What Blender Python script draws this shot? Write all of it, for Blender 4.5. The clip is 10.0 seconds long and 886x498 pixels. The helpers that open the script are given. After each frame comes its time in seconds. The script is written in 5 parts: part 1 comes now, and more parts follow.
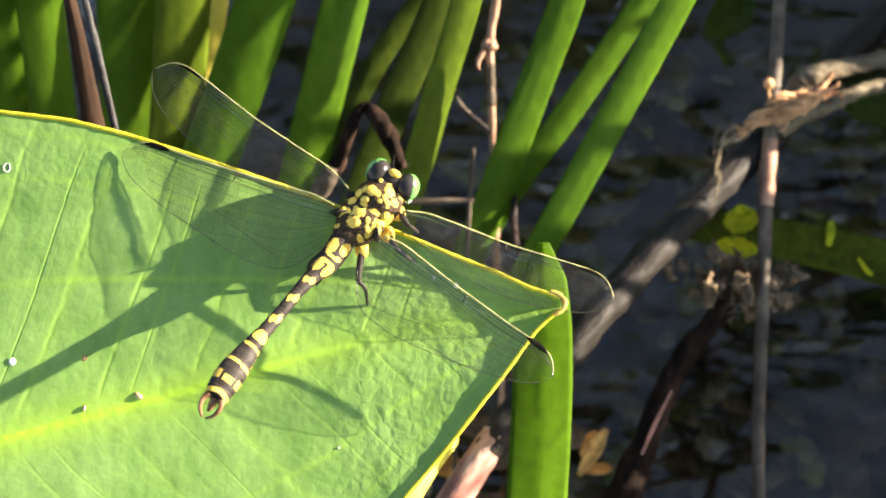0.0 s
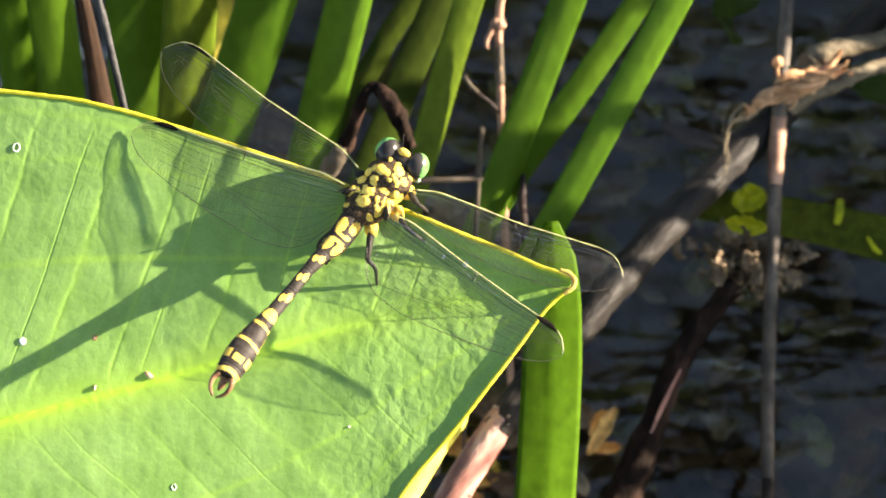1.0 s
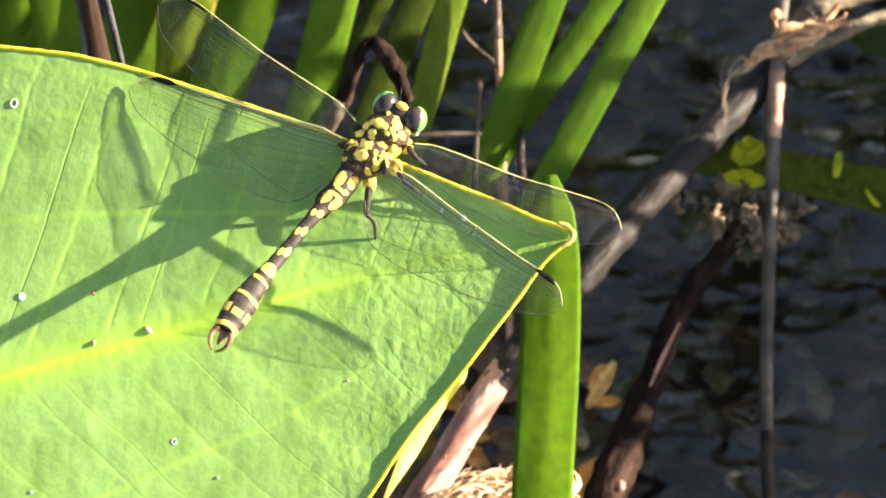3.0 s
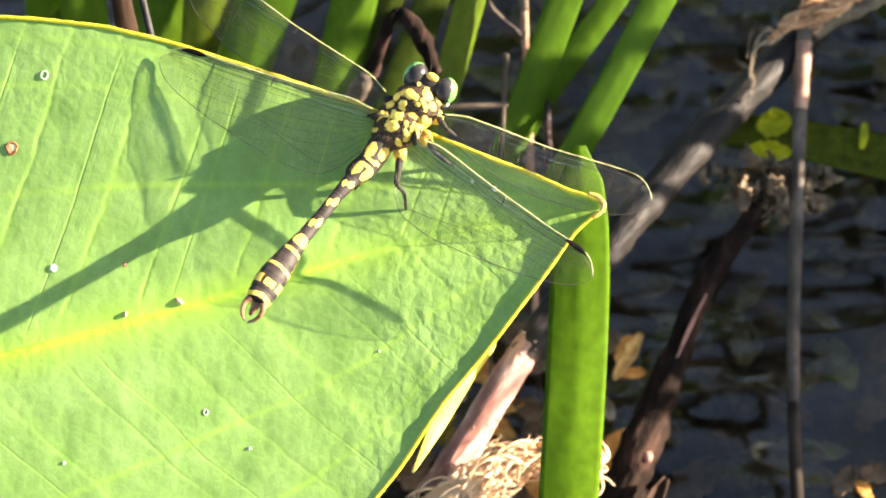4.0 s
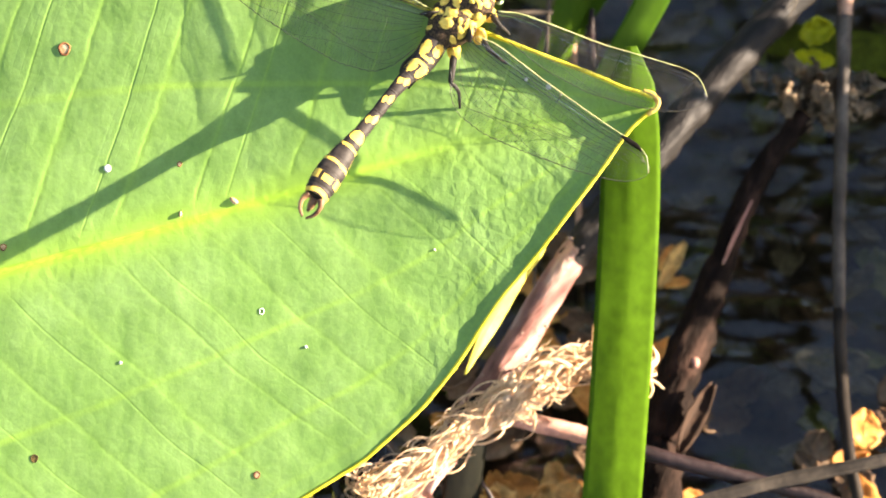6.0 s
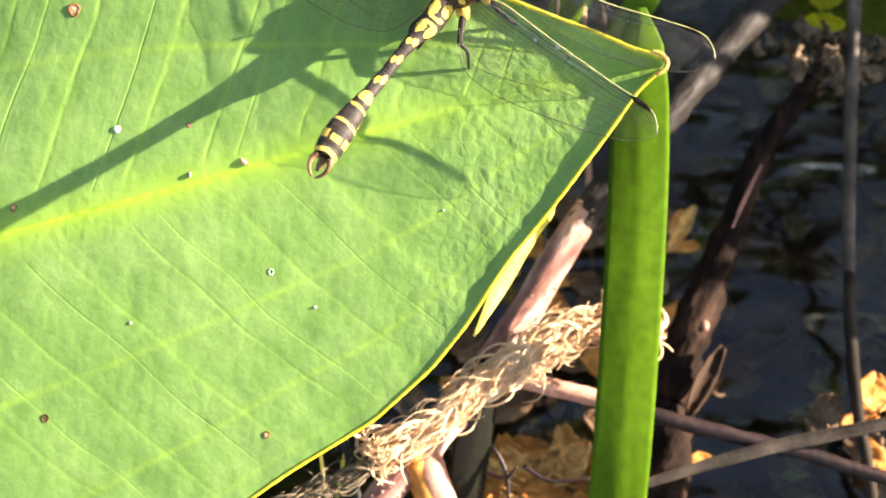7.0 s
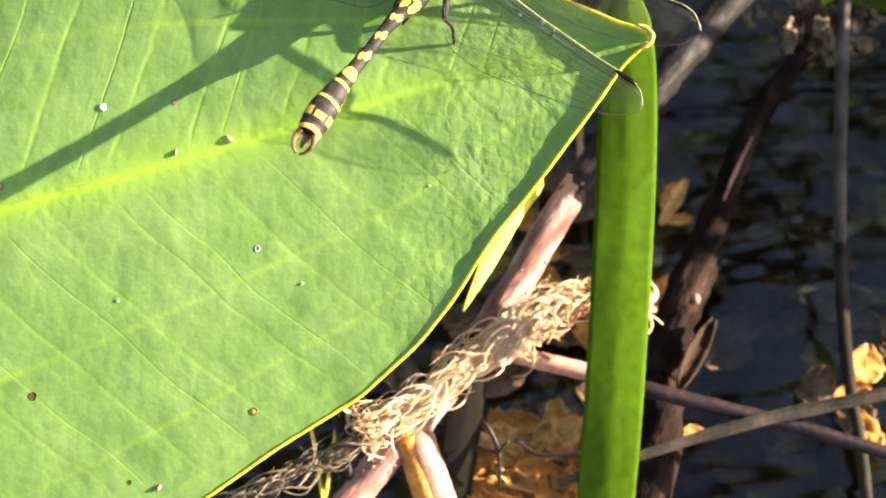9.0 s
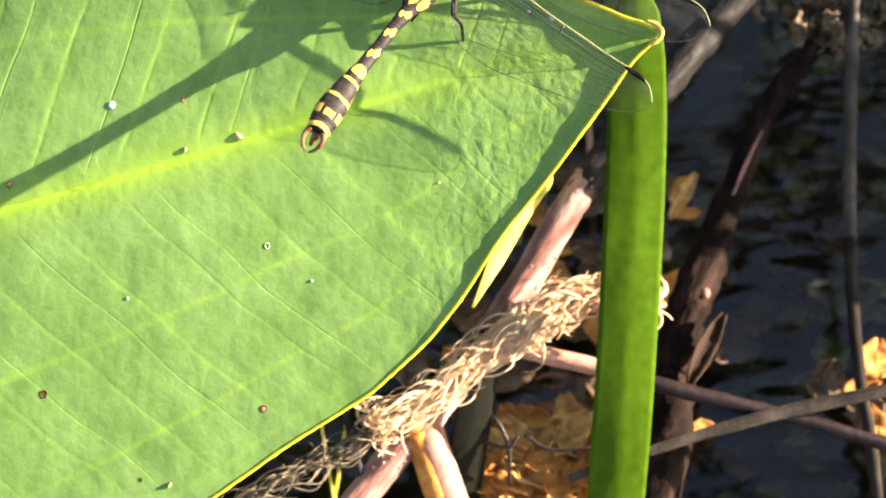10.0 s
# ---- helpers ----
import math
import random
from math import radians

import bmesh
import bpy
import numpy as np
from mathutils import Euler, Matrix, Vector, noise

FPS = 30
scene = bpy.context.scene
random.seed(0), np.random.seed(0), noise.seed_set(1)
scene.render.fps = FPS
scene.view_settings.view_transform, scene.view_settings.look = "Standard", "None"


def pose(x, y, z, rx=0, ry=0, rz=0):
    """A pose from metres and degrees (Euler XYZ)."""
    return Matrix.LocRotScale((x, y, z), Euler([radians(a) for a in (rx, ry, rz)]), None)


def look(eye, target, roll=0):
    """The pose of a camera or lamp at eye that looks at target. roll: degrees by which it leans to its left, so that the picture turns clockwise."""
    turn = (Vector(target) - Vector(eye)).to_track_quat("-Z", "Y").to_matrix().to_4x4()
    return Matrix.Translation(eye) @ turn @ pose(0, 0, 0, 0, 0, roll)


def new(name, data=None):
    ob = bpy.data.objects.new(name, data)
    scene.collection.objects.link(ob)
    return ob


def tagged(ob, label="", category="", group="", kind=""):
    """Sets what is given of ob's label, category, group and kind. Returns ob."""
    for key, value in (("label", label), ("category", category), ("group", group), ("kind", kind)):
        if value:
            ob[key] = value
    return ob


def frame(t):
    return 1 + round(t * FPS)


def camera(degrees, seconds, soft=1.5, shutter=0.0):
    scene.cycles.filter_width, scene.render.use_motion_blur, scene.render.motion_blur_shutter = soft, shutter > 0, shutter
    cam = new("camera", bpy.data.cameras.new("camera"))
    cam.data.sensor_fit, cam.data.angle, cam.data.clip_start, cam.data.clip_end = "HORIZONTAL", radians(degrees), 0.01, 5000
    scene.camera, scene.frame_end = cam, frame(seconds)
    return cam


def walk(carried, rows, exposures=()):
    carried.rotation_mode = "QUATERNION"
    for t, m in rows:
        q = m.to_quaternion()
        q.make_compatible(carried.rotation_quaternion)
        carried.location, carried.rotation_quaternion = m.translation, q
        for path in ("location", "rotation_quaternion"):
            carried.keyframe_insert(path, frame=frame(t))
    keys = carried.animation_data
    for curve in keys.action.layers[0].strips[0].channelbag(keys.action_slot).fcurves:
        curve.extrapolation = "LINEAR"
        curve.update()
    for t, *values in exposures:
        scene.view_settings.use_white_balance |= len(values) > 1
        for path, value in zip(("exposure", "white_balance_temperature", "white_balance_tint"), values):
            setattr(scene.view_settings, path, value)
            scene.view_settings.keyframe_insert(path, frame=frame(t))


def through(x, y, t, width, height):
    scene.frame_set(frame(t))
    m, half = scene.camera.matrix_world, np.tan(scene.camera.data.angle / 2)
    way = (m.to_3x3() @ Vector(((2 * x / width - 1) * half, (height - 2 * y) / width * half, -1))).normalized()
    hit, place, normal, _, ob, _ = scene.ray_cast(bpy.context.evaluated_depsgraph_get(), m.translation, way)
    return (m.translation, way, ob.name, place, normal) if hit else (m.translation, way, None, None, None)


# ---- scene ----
cam = camera(24.0, 10.0, soft=1.8)
cam.data.dof.use_dof = True
cam.data.dof.focus_distance, cam.data.dof.aperture_fstop = 0.298, 27.0
PATH = [
    (0, (0.00030, -0.16853, 0.32026), (0.00003, 0.00336, 0.07439), -0.060),
    (0.5, (-0.00004, -0.16864, 0.32008), (-0.00076, 0.00199, 0.07334), -0.183),
    (1, (-0.00028, -0.16883, 0.32012), (-0.00134, 0.00083, 0.07271), -0.399),
    (1.5, (0.00021, -0.17030, 0.31882), (-0.00074, -0.00205, 0.07044), -0.478),
    (2, (0.00057, -0.17033, 0.31951), (-0.00102, -0.00366, 0.07007), -0.667),
    (2.5, (0.00085, -0.16987, 0.31977), (-0.00046, -0.00438, 0.06955), -0.632),
    (2.7, (0.00048, -0.16975, 0.31971), (-0.00064, -0.00463, 0.06924), -0.637),
    (3.8, (-0.00193, -0.16955, 0.32010), (-0.00379, -0.00644, 0.06832), -1.051),
    (4, (-0.00304, -0.17036, 0.31964), (-0.00554, -0.00844, 0.06710), -1.226),
    (4.5, (-0.00765, -0.17482, 0.31676), (-0.00984, -0.01464, 0.06311), -1.188),
    (5, (-0.00831, -0.17520, 0.31664), (-0.01157, -0.01725, 0.06160), -1.496),
    (5.2, (-0.00957, -0.17563, 0.31643), (-0.01193, -0.01808, 0.06115), -1.356),
    (6.3, (-0.01091, -0.17805, 0.31498), (-0.01427, -0.02198, 0.05880), -1.891),
    (6.5, (-0.01048, -0.17881, 0.31495), (-0.01490, -0.02319, 0.05851), -2.183),
    (7, (-0.01024, -0.17955, 0.31424), (-0.01488, -0.02565, 0.05676), -2.299),
    (7.5, (-0.00896, -0.17913, 0.31440), (-0.01429, -0.02594, 0.05652), -2.666),
    (8, (-0.00915, -0.17892, 0.31430), (-0.01458, -0.02721, 0.05554), -2.788),
    (8.5, (-0.00723, -0.17869, 0.31465), (-0.01373, -0.02763, 0.05554), -3.257),
    (9, (-0.00643, -0.17902, 0.31459), (-0.01302, -0.02876, 0.05502), -3.374),
    (9.5, (-0.00523, -0.17772, 0.31546), (-0.01296, -0.02846, 0.05534), -3.839),
    (10, (-0.00645, -0.17776, 0.31524), (-0.01441, -0.02912, 0.05478), -4.007),
]
EXPOSURES = [(0.0, 2.88, 8100, 12), (1.0, 2.9, 8100, 12), (2.0, 2.99, 8100, 13), (2.5, 3.03, 8100, 14), (4.0, 3.2, 8100, 16), (5.0, 3.18, 8100, 16), (6.5, 3.01, 8100, 16), (8.0, 2.9, 8100, 16), (10.0, 2.8, 8100, 16)]
walk(cam, [(t, look(eye, target, roll)) for t, eye, target, roll in PATH], EXPOSURES)

# ---- world and sun ----
SUN_TO = Vector((0.947, 0.139, 0.290)).normalized()
world = bpy.data.worlds.new("sky")
scene.world = world
world.use_nodes = True
wn = world.node_tree
sky = wn.nodes.new("ShaderNodeTexSky")
sky.sky_type = "NISHITA"
sky.sun_disc = False
sky.sun_elevation = math.asin(SUN_TO.z)
sky.sun_rotation = math.atan2(SUN_TO.x, SUN_TO.y)
sky.air_density, sky.dust_density, sky.ozone_density = 1.0, 0.8, 2.0
wn.nodes["Background"].inputs["Strength"].default_value = 0.075
wn.links.new(sky.outputs[0], wn.nodes["Background"].inputs["Color"])
sun = new("sun", bpy.data.lights.new("sun", "SUN"))
sun.data.energy, sun.data.angle, sun.data.color = 5.0, radians(0.53), (1.0, 0.95, 0.87)
sun.matrix_world = look(SUN_TO, (0, 0, 0))


# ---- material tools ----
def tree_of(name):
    m = bpy.data.materials.new(name)
    m.use_nodes = True
    nt = m.node_tree
    return m, nt, nt.nodes["Principled BSDF"], nt.nodes["Material Output"]


def link(nt, a, b):
    nt.links.new(a, b)


def coords(nt, stretch=(1, 1, 1), turn=(0, 0, 0)):
    tc = nt.nodes.new("ShaderNodeTexCoord")
    mp = nt.nodes.new("ShaderNodeMapping")
    mp.inputs["Scale"].default_value = stretch
    mp.inputs["Rotation"].default_value = turn
    link(nt, tc.outputs["Object"], mp.inputs["Vector"])
    return mp.outputs["Vector"]


def noise_tex(nt, vec, scale, detail=3.0, rough=0.55):
    n = nt.nodes.new("ShaderNodeTexNoise")
    n.inputs["Scale"].default_value = scale
    n.inputs["Detail"].default_value = detail
    n.inputs["Roughness"].default_value = rough
    link(nt, vec, n.inputs["Vector"])
    return n.outputs["Fac"]


def ramp(nt, fac, stops):
    r = nt.nodes.new("ShaderNodeValToRGB")
    el = r.color_ramp.elements
    while len(el) < len(stops):
        el.new(0.5)
    for e, (p, c) in zip(el, stops):
        e.position, e.color = p, (*c, 1)
    link(nt, fac, r.inputs["Fac"])
    return r.outputs["Color"]


def mix(nt, fac, a, b, mode="MIX"):
    m = nt.nodes.new("ShaderNodeMix")
    m.data_type, m.blend_type = "RGBA", mode
    for sock, val in ((m.inputs["Factor"], fac), (m.inputs["A"], a), (m.inputs["B"], b)):
        if isinstance(val, (int, float)):
            sock.default_value = val
        elif isinstance(val, tuple):
            sock.default_value = (*val, 1)
        else:
            link(nt, val, sock)
    return m.outputs["Result"]


def value(nt, op, a, b=0.0):
    m = nt.nodes.new("ShaderNodeMath")
    m.operation = op
    for sock, val in zip(m.inputs, (a, b)):
        if isinstance(val, (int, float)):
            sock.default_value = val
        else:
            link(nt, val, sock)
    return m.outputs[0]


def relief(nt, bsdf, height, strength, distance):
    b = nt.nodes.new("ShaderNodeBump")
    b.inputs["Strength"].default_value = strength
    b.inputs["Distance"].default_value = distance
    link(nt, height, b.inputs["Height"])
    link(nt, b.outputs["Normal"], bsdf.inputs["Normal"])
    return b.outputs["Normal"]


def through_light(nt, bsdf, out, color, amount, normal=None):
    """Lets part of the light pass through a thin leaf."""
    tr = nt.nodes.new("ShaderNodeBsdfTranslucent")
    if isinstance(color, tuple):
        tr.inputs["Color"].default_value = (*color, 1)
    else:
        link(nt, color, tr.inputs["Color"])
    if normal is not None:
        link(nt, normal, tr.inputs["Normal"])
    ms = nt.nodes.new("ShaderNodeMixShader")
    ms.inputs["Fac"].default_value = amount
    link(nt, bsdf.outputs[0], ms.inputs[1])
    link(nt, tr.outputs[0], ms.inputs[2])
    link(nt, ms.outputs[0], out.inputs["Surface"])


def grainy(name, colors, scale=60.0, stretch=(1, 1, 1), rough=0.6, bump=0.3, depth=0.0004, fine=900.0, through=0.0, gloss=0.18, glow=None, along=None):
    """A surface with patches at one scale and grain at a finer one."""
    m, nt, b, out = tree_of(name)
    vec = coords(nt, stretch)
    if along is not None:
        # streaks that follow a lying stem
        vec = coords(nt, (1, 1, 1), (0, 0, radians(-along)))
        squeeze = nt.nodes.new("ShaderNodeMapping")
        squeeze.inputs["Scale"].default_value = stretch
        link(nt, vec, squeeze.inputs["Vector"])
        vec = squeeze.outputs["Vector"]
    big = noise_tex(nt, vec, scale, 4)
    small = noise_tex(nt, vec, fine, 3)
    n = len(colors)
    col = ramp(nt, big, [(0.3 + 0.4 * i / max(1, n - 1), c) for i, c in enumerate(colors)])
    grain = ramp(nt, small, [(0.3, (0.72, 0.72, 0.72)), (0.7, (1.18, 1.18, 1.18))])
    col = mix(nt, 1.0, col, grain, "MULTIPLY")
    info = nt.nodes.new("ShaderNodeObjectInfo")
    tone = ramp(nt, info.outputs["Random"], [(0.0, (0.86, 0.86, 0.86)), (1.0, (1.12, 1.12, 1.12))])
    col = mix(nt, 1.0, col, tone, "MULTIPLY")
    link(nt, col, b.inputs["Base Color"])
    b.inputs["Roughness"].default_value = rough
    b.inputs["Specular IOR Level"].default_value = gloss
    normal = relief(nt, b, value(nt, "ADD", big, value(nt, "MULTIPLY", small, 0.5)), bump, depth)
    if through:
        through_light(nt, b, out, glow or colors[-1], through, normal)
    return m


# ---- materials ----
def lamina_material():
    """Green blade: quilted fields between sunken side veins, pale midrib and arcs, mottled skin."""
    m, nt, b, out = tree_of("leaf_lamina")
    vec = coords(nt)

    def field(name):
        n = nt.nodes.new("ShaderNodeAttribute")
        n.attribute_name = name
        return n.outputs["Fac"]

    def bell(d, width):
        """1 on the line, falling off over the given distance."""
        q = value(nt, "DIVIDE", d, width)
        return value(nt, "POWER", 2.718, value(nt, "MULTIPLY", value(nt, "MULTIPLY", q, q), -1.0))

    mask, side, wr = field("vein"), field("side"), field("wrinkle")
    patches = noise_tex(nt, vec, 70.0, 4)
    cells = nt.nodes.new("ShaderNodeTexVoronoi")
    cells.feature = "DISTANCE_TO_EDGE"
    cells.inputs["Scale"].default_value = 520.0
    link(nt, vec, cells.inputs["Vector"])
    fine = noise_tex(nt, vec, 2200.0, 3)
    mottle = noise_tex(nt, coords(nt, (1.0, 0.55, 1.0), (0, 0, 0.5)), 420.0, 4, 0.6)
    worn = noise_tex(nt, vec, 150.0, 3)
    # side veins, with two or three fainter ones between
    shifted = value(nt, "ADD", side, value(nt, "MULTIPLY", value(nt, "SUBTRACT", worn, 0.5), 0.16))
    dist = value(nt, "MULTIPLY", value(nt, "ABSOLUTE", value(nt, "SUBTRACT", value(nt, "FRACT", value(nt, "ADD", shifted, 100.5)), 0.5)), 5.2)
    part_dist = value(nt, "MULTIPLY", value(nt, "ABSOLUTE", value(nt, "SUBTRACT", value(nt, "FRACT", value(nt, "MULTIPLY", value(nt, "ADD", shifted, 100.17), 3.0)), 0.5)), 1.73)
    clear = field("open_field")
    main = value(nt, "MULTIPLY", bell(dist, 0.24), clear)
    soft = value(nt, "MULTIPLY", bell(dist, 0.75), clear)
    faint = value(nt, "MULTIPLY", value(nt, "MULTIPLY", bell(part_dist, 0.14), clear), value(nt, "GREATER_THAN", worn, 0.47))
    col = ramp(nt, patches, [(0.25, (0.118, 0.234, 0.055)), (0.5, (0.148, 0.272, 0.073)), (0.75, (0.185, 0.316, 0.098))])
    col = mix(nt, 1.0, col, ramp(nt, fine, [(0.3, (0.93, 0.93, 0.93)), (0.7, (1.06, 1.06, 1.06))]), "MULTIPLY")
    col = mix(nt, 1.0, col, ramp(nt, mottle, [(0.3, (0.82, 0.87, 0.80)), (0.5, (1.0, 1.0, 1.0)), (0.72, (1.08, 1.06, 1.10))]), "MULTIPLY")
    col = mix(nt, 1.0, col, ramp(nt, worn, [(0.3, (0.88, 0.91, 0.86)), (0.5, (1.0, 1.0, 1.0)), (0.7, (1.07, 1.06, 1.10))]), "MULTIPLY")
    net = ramp(nt, cells.outputs["Distance"], [(0.0, (1.05, 1.05, 1.0)), (0.15, (1.0, 1.0, 1.0))])
    col = mix(nt, 1.0, col, net, "MULTIPLY")
    col = mix(nt, value(nt, "MULTIPLY", value(nt, "MULTIPLY", soft, patches), 0.26), col, (0.22, 0.40, 0.05))
    col = mix(nt, value(nt, "MULTIPLY", value(nt, "MULTIPLY", main, worn), 0.50), col, (0.24, 0.42, 0.05))
    col = mix(nt, mask, col, (0.26, 0.44, 0.045))
    link(nt, col, b.inputs["Base Color"])
    b.inputs["Roughness"].default_value = 0.45
    b.inputs["Specular IOR Level"].default_value = 0.30
    h = value(nt, "ADD", value(nt, "MULTIPLY", patches, 0.25), value(nt, "MULTIPLY", cells.outputs["Distance"], 0.16))
    h = value(nt, "ADD", h, value(nt, "MULTIPLY", mottle, 0.21))
    h = value(nt, "ADD", h, value(nt, "MULTIPLY", fine, 0.04))
    folds = value(nt, "ADD", value(nt, "MULTIPLY", cells.outputs["Distance"], 0.5), value(nt, "MULTIPLY", mottle, 0.6))
    h = value(nt, "ADD", h, value(nt, "MULTIPLY", folds, value(nt, "MULTIPLY", wr, 0.70)))
    h = value(nt, "SUBTRACT", h, value(nt, "MULTIPLY", value(nt, "MULTIPLY", main, worn), 0.30))
    h = value(nt, "SUBTRACT", h, value(nt, "MULTIPLY", faint, 0.030))
    normal = relief(nt, b, h, 0.50, 0.0006)
    through_light(nt, b, out, mix(nt, 1.0, col, (1.25, 1.28, 0.6), "MULTIPLY"), 0.30, normal)
    return m


M_LAMINA = lamina_material()
M_RIM = grainy("leaf_rim", [(0.45, 0.42, 0.03), (0.62, 0.56, 0.06)], 120, rough=0.4, through=0.3)
M_RIM_TIP = grainy("leaf_rim_tip", [(0.40, 0.20, 0.05), (0.60, 0.46, 0.10)], 500, rough=0.5)
M_VEIN = grainy("leaf_vein", [(0.21, 0.38, 0.04), (0.29, 0.47, 0.05)], 150, rough=0.4, through=0.25)
M_SIDEVEIN = grainy("leaf_side_vein", [(0.17, 0.29, 0.06), (0.23, 0.36, 0.06)], 300, rough=0.45, through=0.28)
M_SPOT = grainy("leaf_spot", [(0.09, 0.03, 0.012), (0.24, 0.10, 0.04)], 900, rough=0.8)
M_HOLE = grainy("hole_rim", [(0.03, 0.03, 0.01), (0.10, 0.06, 0.02)], 900, rough=0.9)
M_DROP = grainy("white_dropping", [(0.42, 0.46, 0.40), (0.62, 0.64, 0.60)], 900, rough=0.6)
M_SEED = grainy("seed_husk", [(0.34, 0.20, 0.09), (0.58, 0.42, 0.25)], 900, rough=0.6)
M_BLADE = grainy("reed_green", [(0.038, 0.092, 0.008), (0.060, 0.132, 0.011), (0.080, 0.160, 0.014)], 40, (1, 1, 0.25), 0.45, 0.10, 0.0003, 700, 0.40, 0.10, (0.115, 0.28, 0.010))
M_NEARBLADE = grainy("reed_bright", [(0.042, 0.094, 0.005), (0.048, 0.106, 0.006), (0.054, 0.116, 0.007)], 30, (1, 1, 0.2), 0.5, 0.06, 0.0003, 700, 0.34, 0.04, (0.090, 0.215, 0.003))
# Olive and dark reed: shade between the blades is put into both colours
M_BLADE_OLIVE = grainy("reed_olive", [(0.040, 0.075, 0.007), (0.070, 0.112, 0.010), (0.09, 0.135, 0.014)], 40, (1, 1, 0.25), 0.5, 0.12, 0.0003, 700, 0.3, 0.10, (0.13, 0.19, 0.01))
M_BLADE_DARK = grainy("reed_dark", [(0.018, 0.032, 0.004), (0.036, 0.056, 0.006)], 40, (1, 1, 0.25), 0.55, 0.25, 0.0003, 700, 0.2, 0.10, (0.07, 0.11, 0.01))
# near-black olive: the shade under the stick is put into this colour
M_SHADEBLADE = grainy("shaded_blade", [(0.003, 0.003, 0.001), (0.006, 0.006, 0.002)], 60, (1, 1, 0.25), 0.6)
M_YELLOW = grainy("reed_yellow", [(0.55, 0.48, 0.06), (0.78, 0.70, 0.17)], 90, (1, 1, 0.3), 0.5, 0.2, 0.0003, 700, 0.3)
M_DEADBLADE = grainy("dead_blade", [(0.016, 0.009, 0.005), (0.040, 0.020, 0.011), (0.027, 0.014, 0.008)], 80, (1, 1, 0.2), 0.8, 0.4, 0.0004, 900, 0.15)
M_DARKSTALK = grainy("dark_stalk", [(0.006, 0.006, 0.007), (0.026, 0.026, 0.028), (0.009, 0.009, 0.010)], 420, (1, 1, 0.4), 0.6, 0.5, 0.0006)
M_BARK = grainy("dark_bark", [(0.006, 0.005, 0.0045), (0.011, 0.009, 0.008), (0.022, 0.018, 0.0155)], 260, (0.3, 1, 1), 0.6, 0.6, 0.0010, 1000, along=49)
M_GREYSTALK = grainy("grey_stalk", [(0.022, 0.018, 0.015), (0.055, 0.044, 0.036), (0.11, 0.09, 0.072)], 160, (1, 1, 0.3), 0.7, 0.4, 0.0005)
M_SHOOT = grainy("grey_shoot", [(0.05, 0.038, 0.025), (0.12, 0.095, 0.062), (0.21, 0.17, 0.115)], 200, (1, 1, 1), 0.7, 0.8, 0.0009, 1200)
M_PEELED = grainy("pink_brown_bark", [(0.09, 0.031, 0.026), (0.24, 0.115, 0.096), (0.48, 0.34, 0.29)], 260, (0.22, 1, 1), 0.6, 0.7, 0.0008, 1200, along=51)
M_SPECK = grainy("pale_speck", [(0.22, 0.14, 0.11), (0.42, 0.32, 0.27)], 700, rough=0.7)
M_PINKSTEM = grainy("pink_stem", [(0.24, 0.10, 0.075), (0.42, 0.24, 0.185)], 180, (1, 1, 1), 0.55, 0.4, 0.0005)
M_WETSTEM = grainy("wet_stem", [(0.008, 0.005, 0.005), (0.024, 0.014, 0.014)], 140, (1, 1, 1), 0.45, 0.5, 0.0006)
# dark copy of the stalk's colour: shade on its lower end is painted in
M_SHADESTALK = grainy("shaded_stalk", [(0.009, 0.007, 0.006), (0.020, 0.016, 0.013), (0.042, 0.034, 0.027)], 160, (1, 0.3, 1), 0.8, 0.4, 0.0005, gloss=0.05)
M_TANSTALK = grainy("tan_stalk", [(0.020, 0.015, 0.011), (0.055, 0.042, 0.031), (0.11, 0.085, 0.063)], 120, (1, 1, 0.5), 0.7, 0.4, 0.0005)
M_PALESTALK = grainy("pale_stalk", [(0.10, 0.050, 0.034), (0.34, 0.19, 0.13), (0.50, 0.33, 0.24)], 110, (1, 1, 0.4), 0.6, 0.4, 0.0005)
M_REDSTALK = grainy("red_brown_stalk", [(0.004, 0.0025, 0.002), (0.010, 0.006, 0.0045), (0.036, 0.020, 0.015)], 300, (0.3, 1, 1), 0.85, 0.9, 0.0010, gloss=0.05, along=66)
M_FIBRE = grainy("root_fibre", [(0.46, 0.30, 0.18), (0.80, 0.61, 0.42), (0.88, 0.72, 0.54)], 260, rough=0.7, through=0.5, glow=(0.88, 0.70, 0.50))
M_FELT = grainy("root_felt", [(0.40, 0.25, 0.15), (0.76, 0.56, 0.38), (0.86, 0.68, 0.49)], 420, (0.25, 1, 1), 0.8, 0.5, 0.0012, 1500, 0.35, 0.1, (0.8, 0.6, 0.4), along=27)
M_ORANGEFIBRE = grainy("orange_fibre", [(0.30, 0.15, 0.07), (0.62, 0.37, 0.21)], 200, rough=0.75, through=0.2)
M_FIBRE_DARK = grainy("old_fibre", [(0.09, 0.07, 0.045), (0.22, 0.17, 0.115)], 200, rough=0.8)
M_CLUMP = grainy("rotten_leaf", [(0.055, 0.030, 0.016), (0.14, 0.085, 0.05), (0.24, 0.16, 0.10)], 120, rough=0.8, bump=0.6, depth=0.0008, through=0.15)
M_ROT = grainy("rotten_shred", [(0.06, 0.039, 0.024), (0.15, 0.105, 0.066), (0.26, 0.19, 0.125)], 260, rough=0.8, bump=0.6, depth=0.0008, through=0.15)
M_LITTER = grainy("orange_litter", [(0.24, 0.085, 0.02), (0.52, 0.23, 0.055), (0.75, 0.42, 0.13)], 160, rough=0.65, bump=0.6, depth=0.0008, through=0.2)
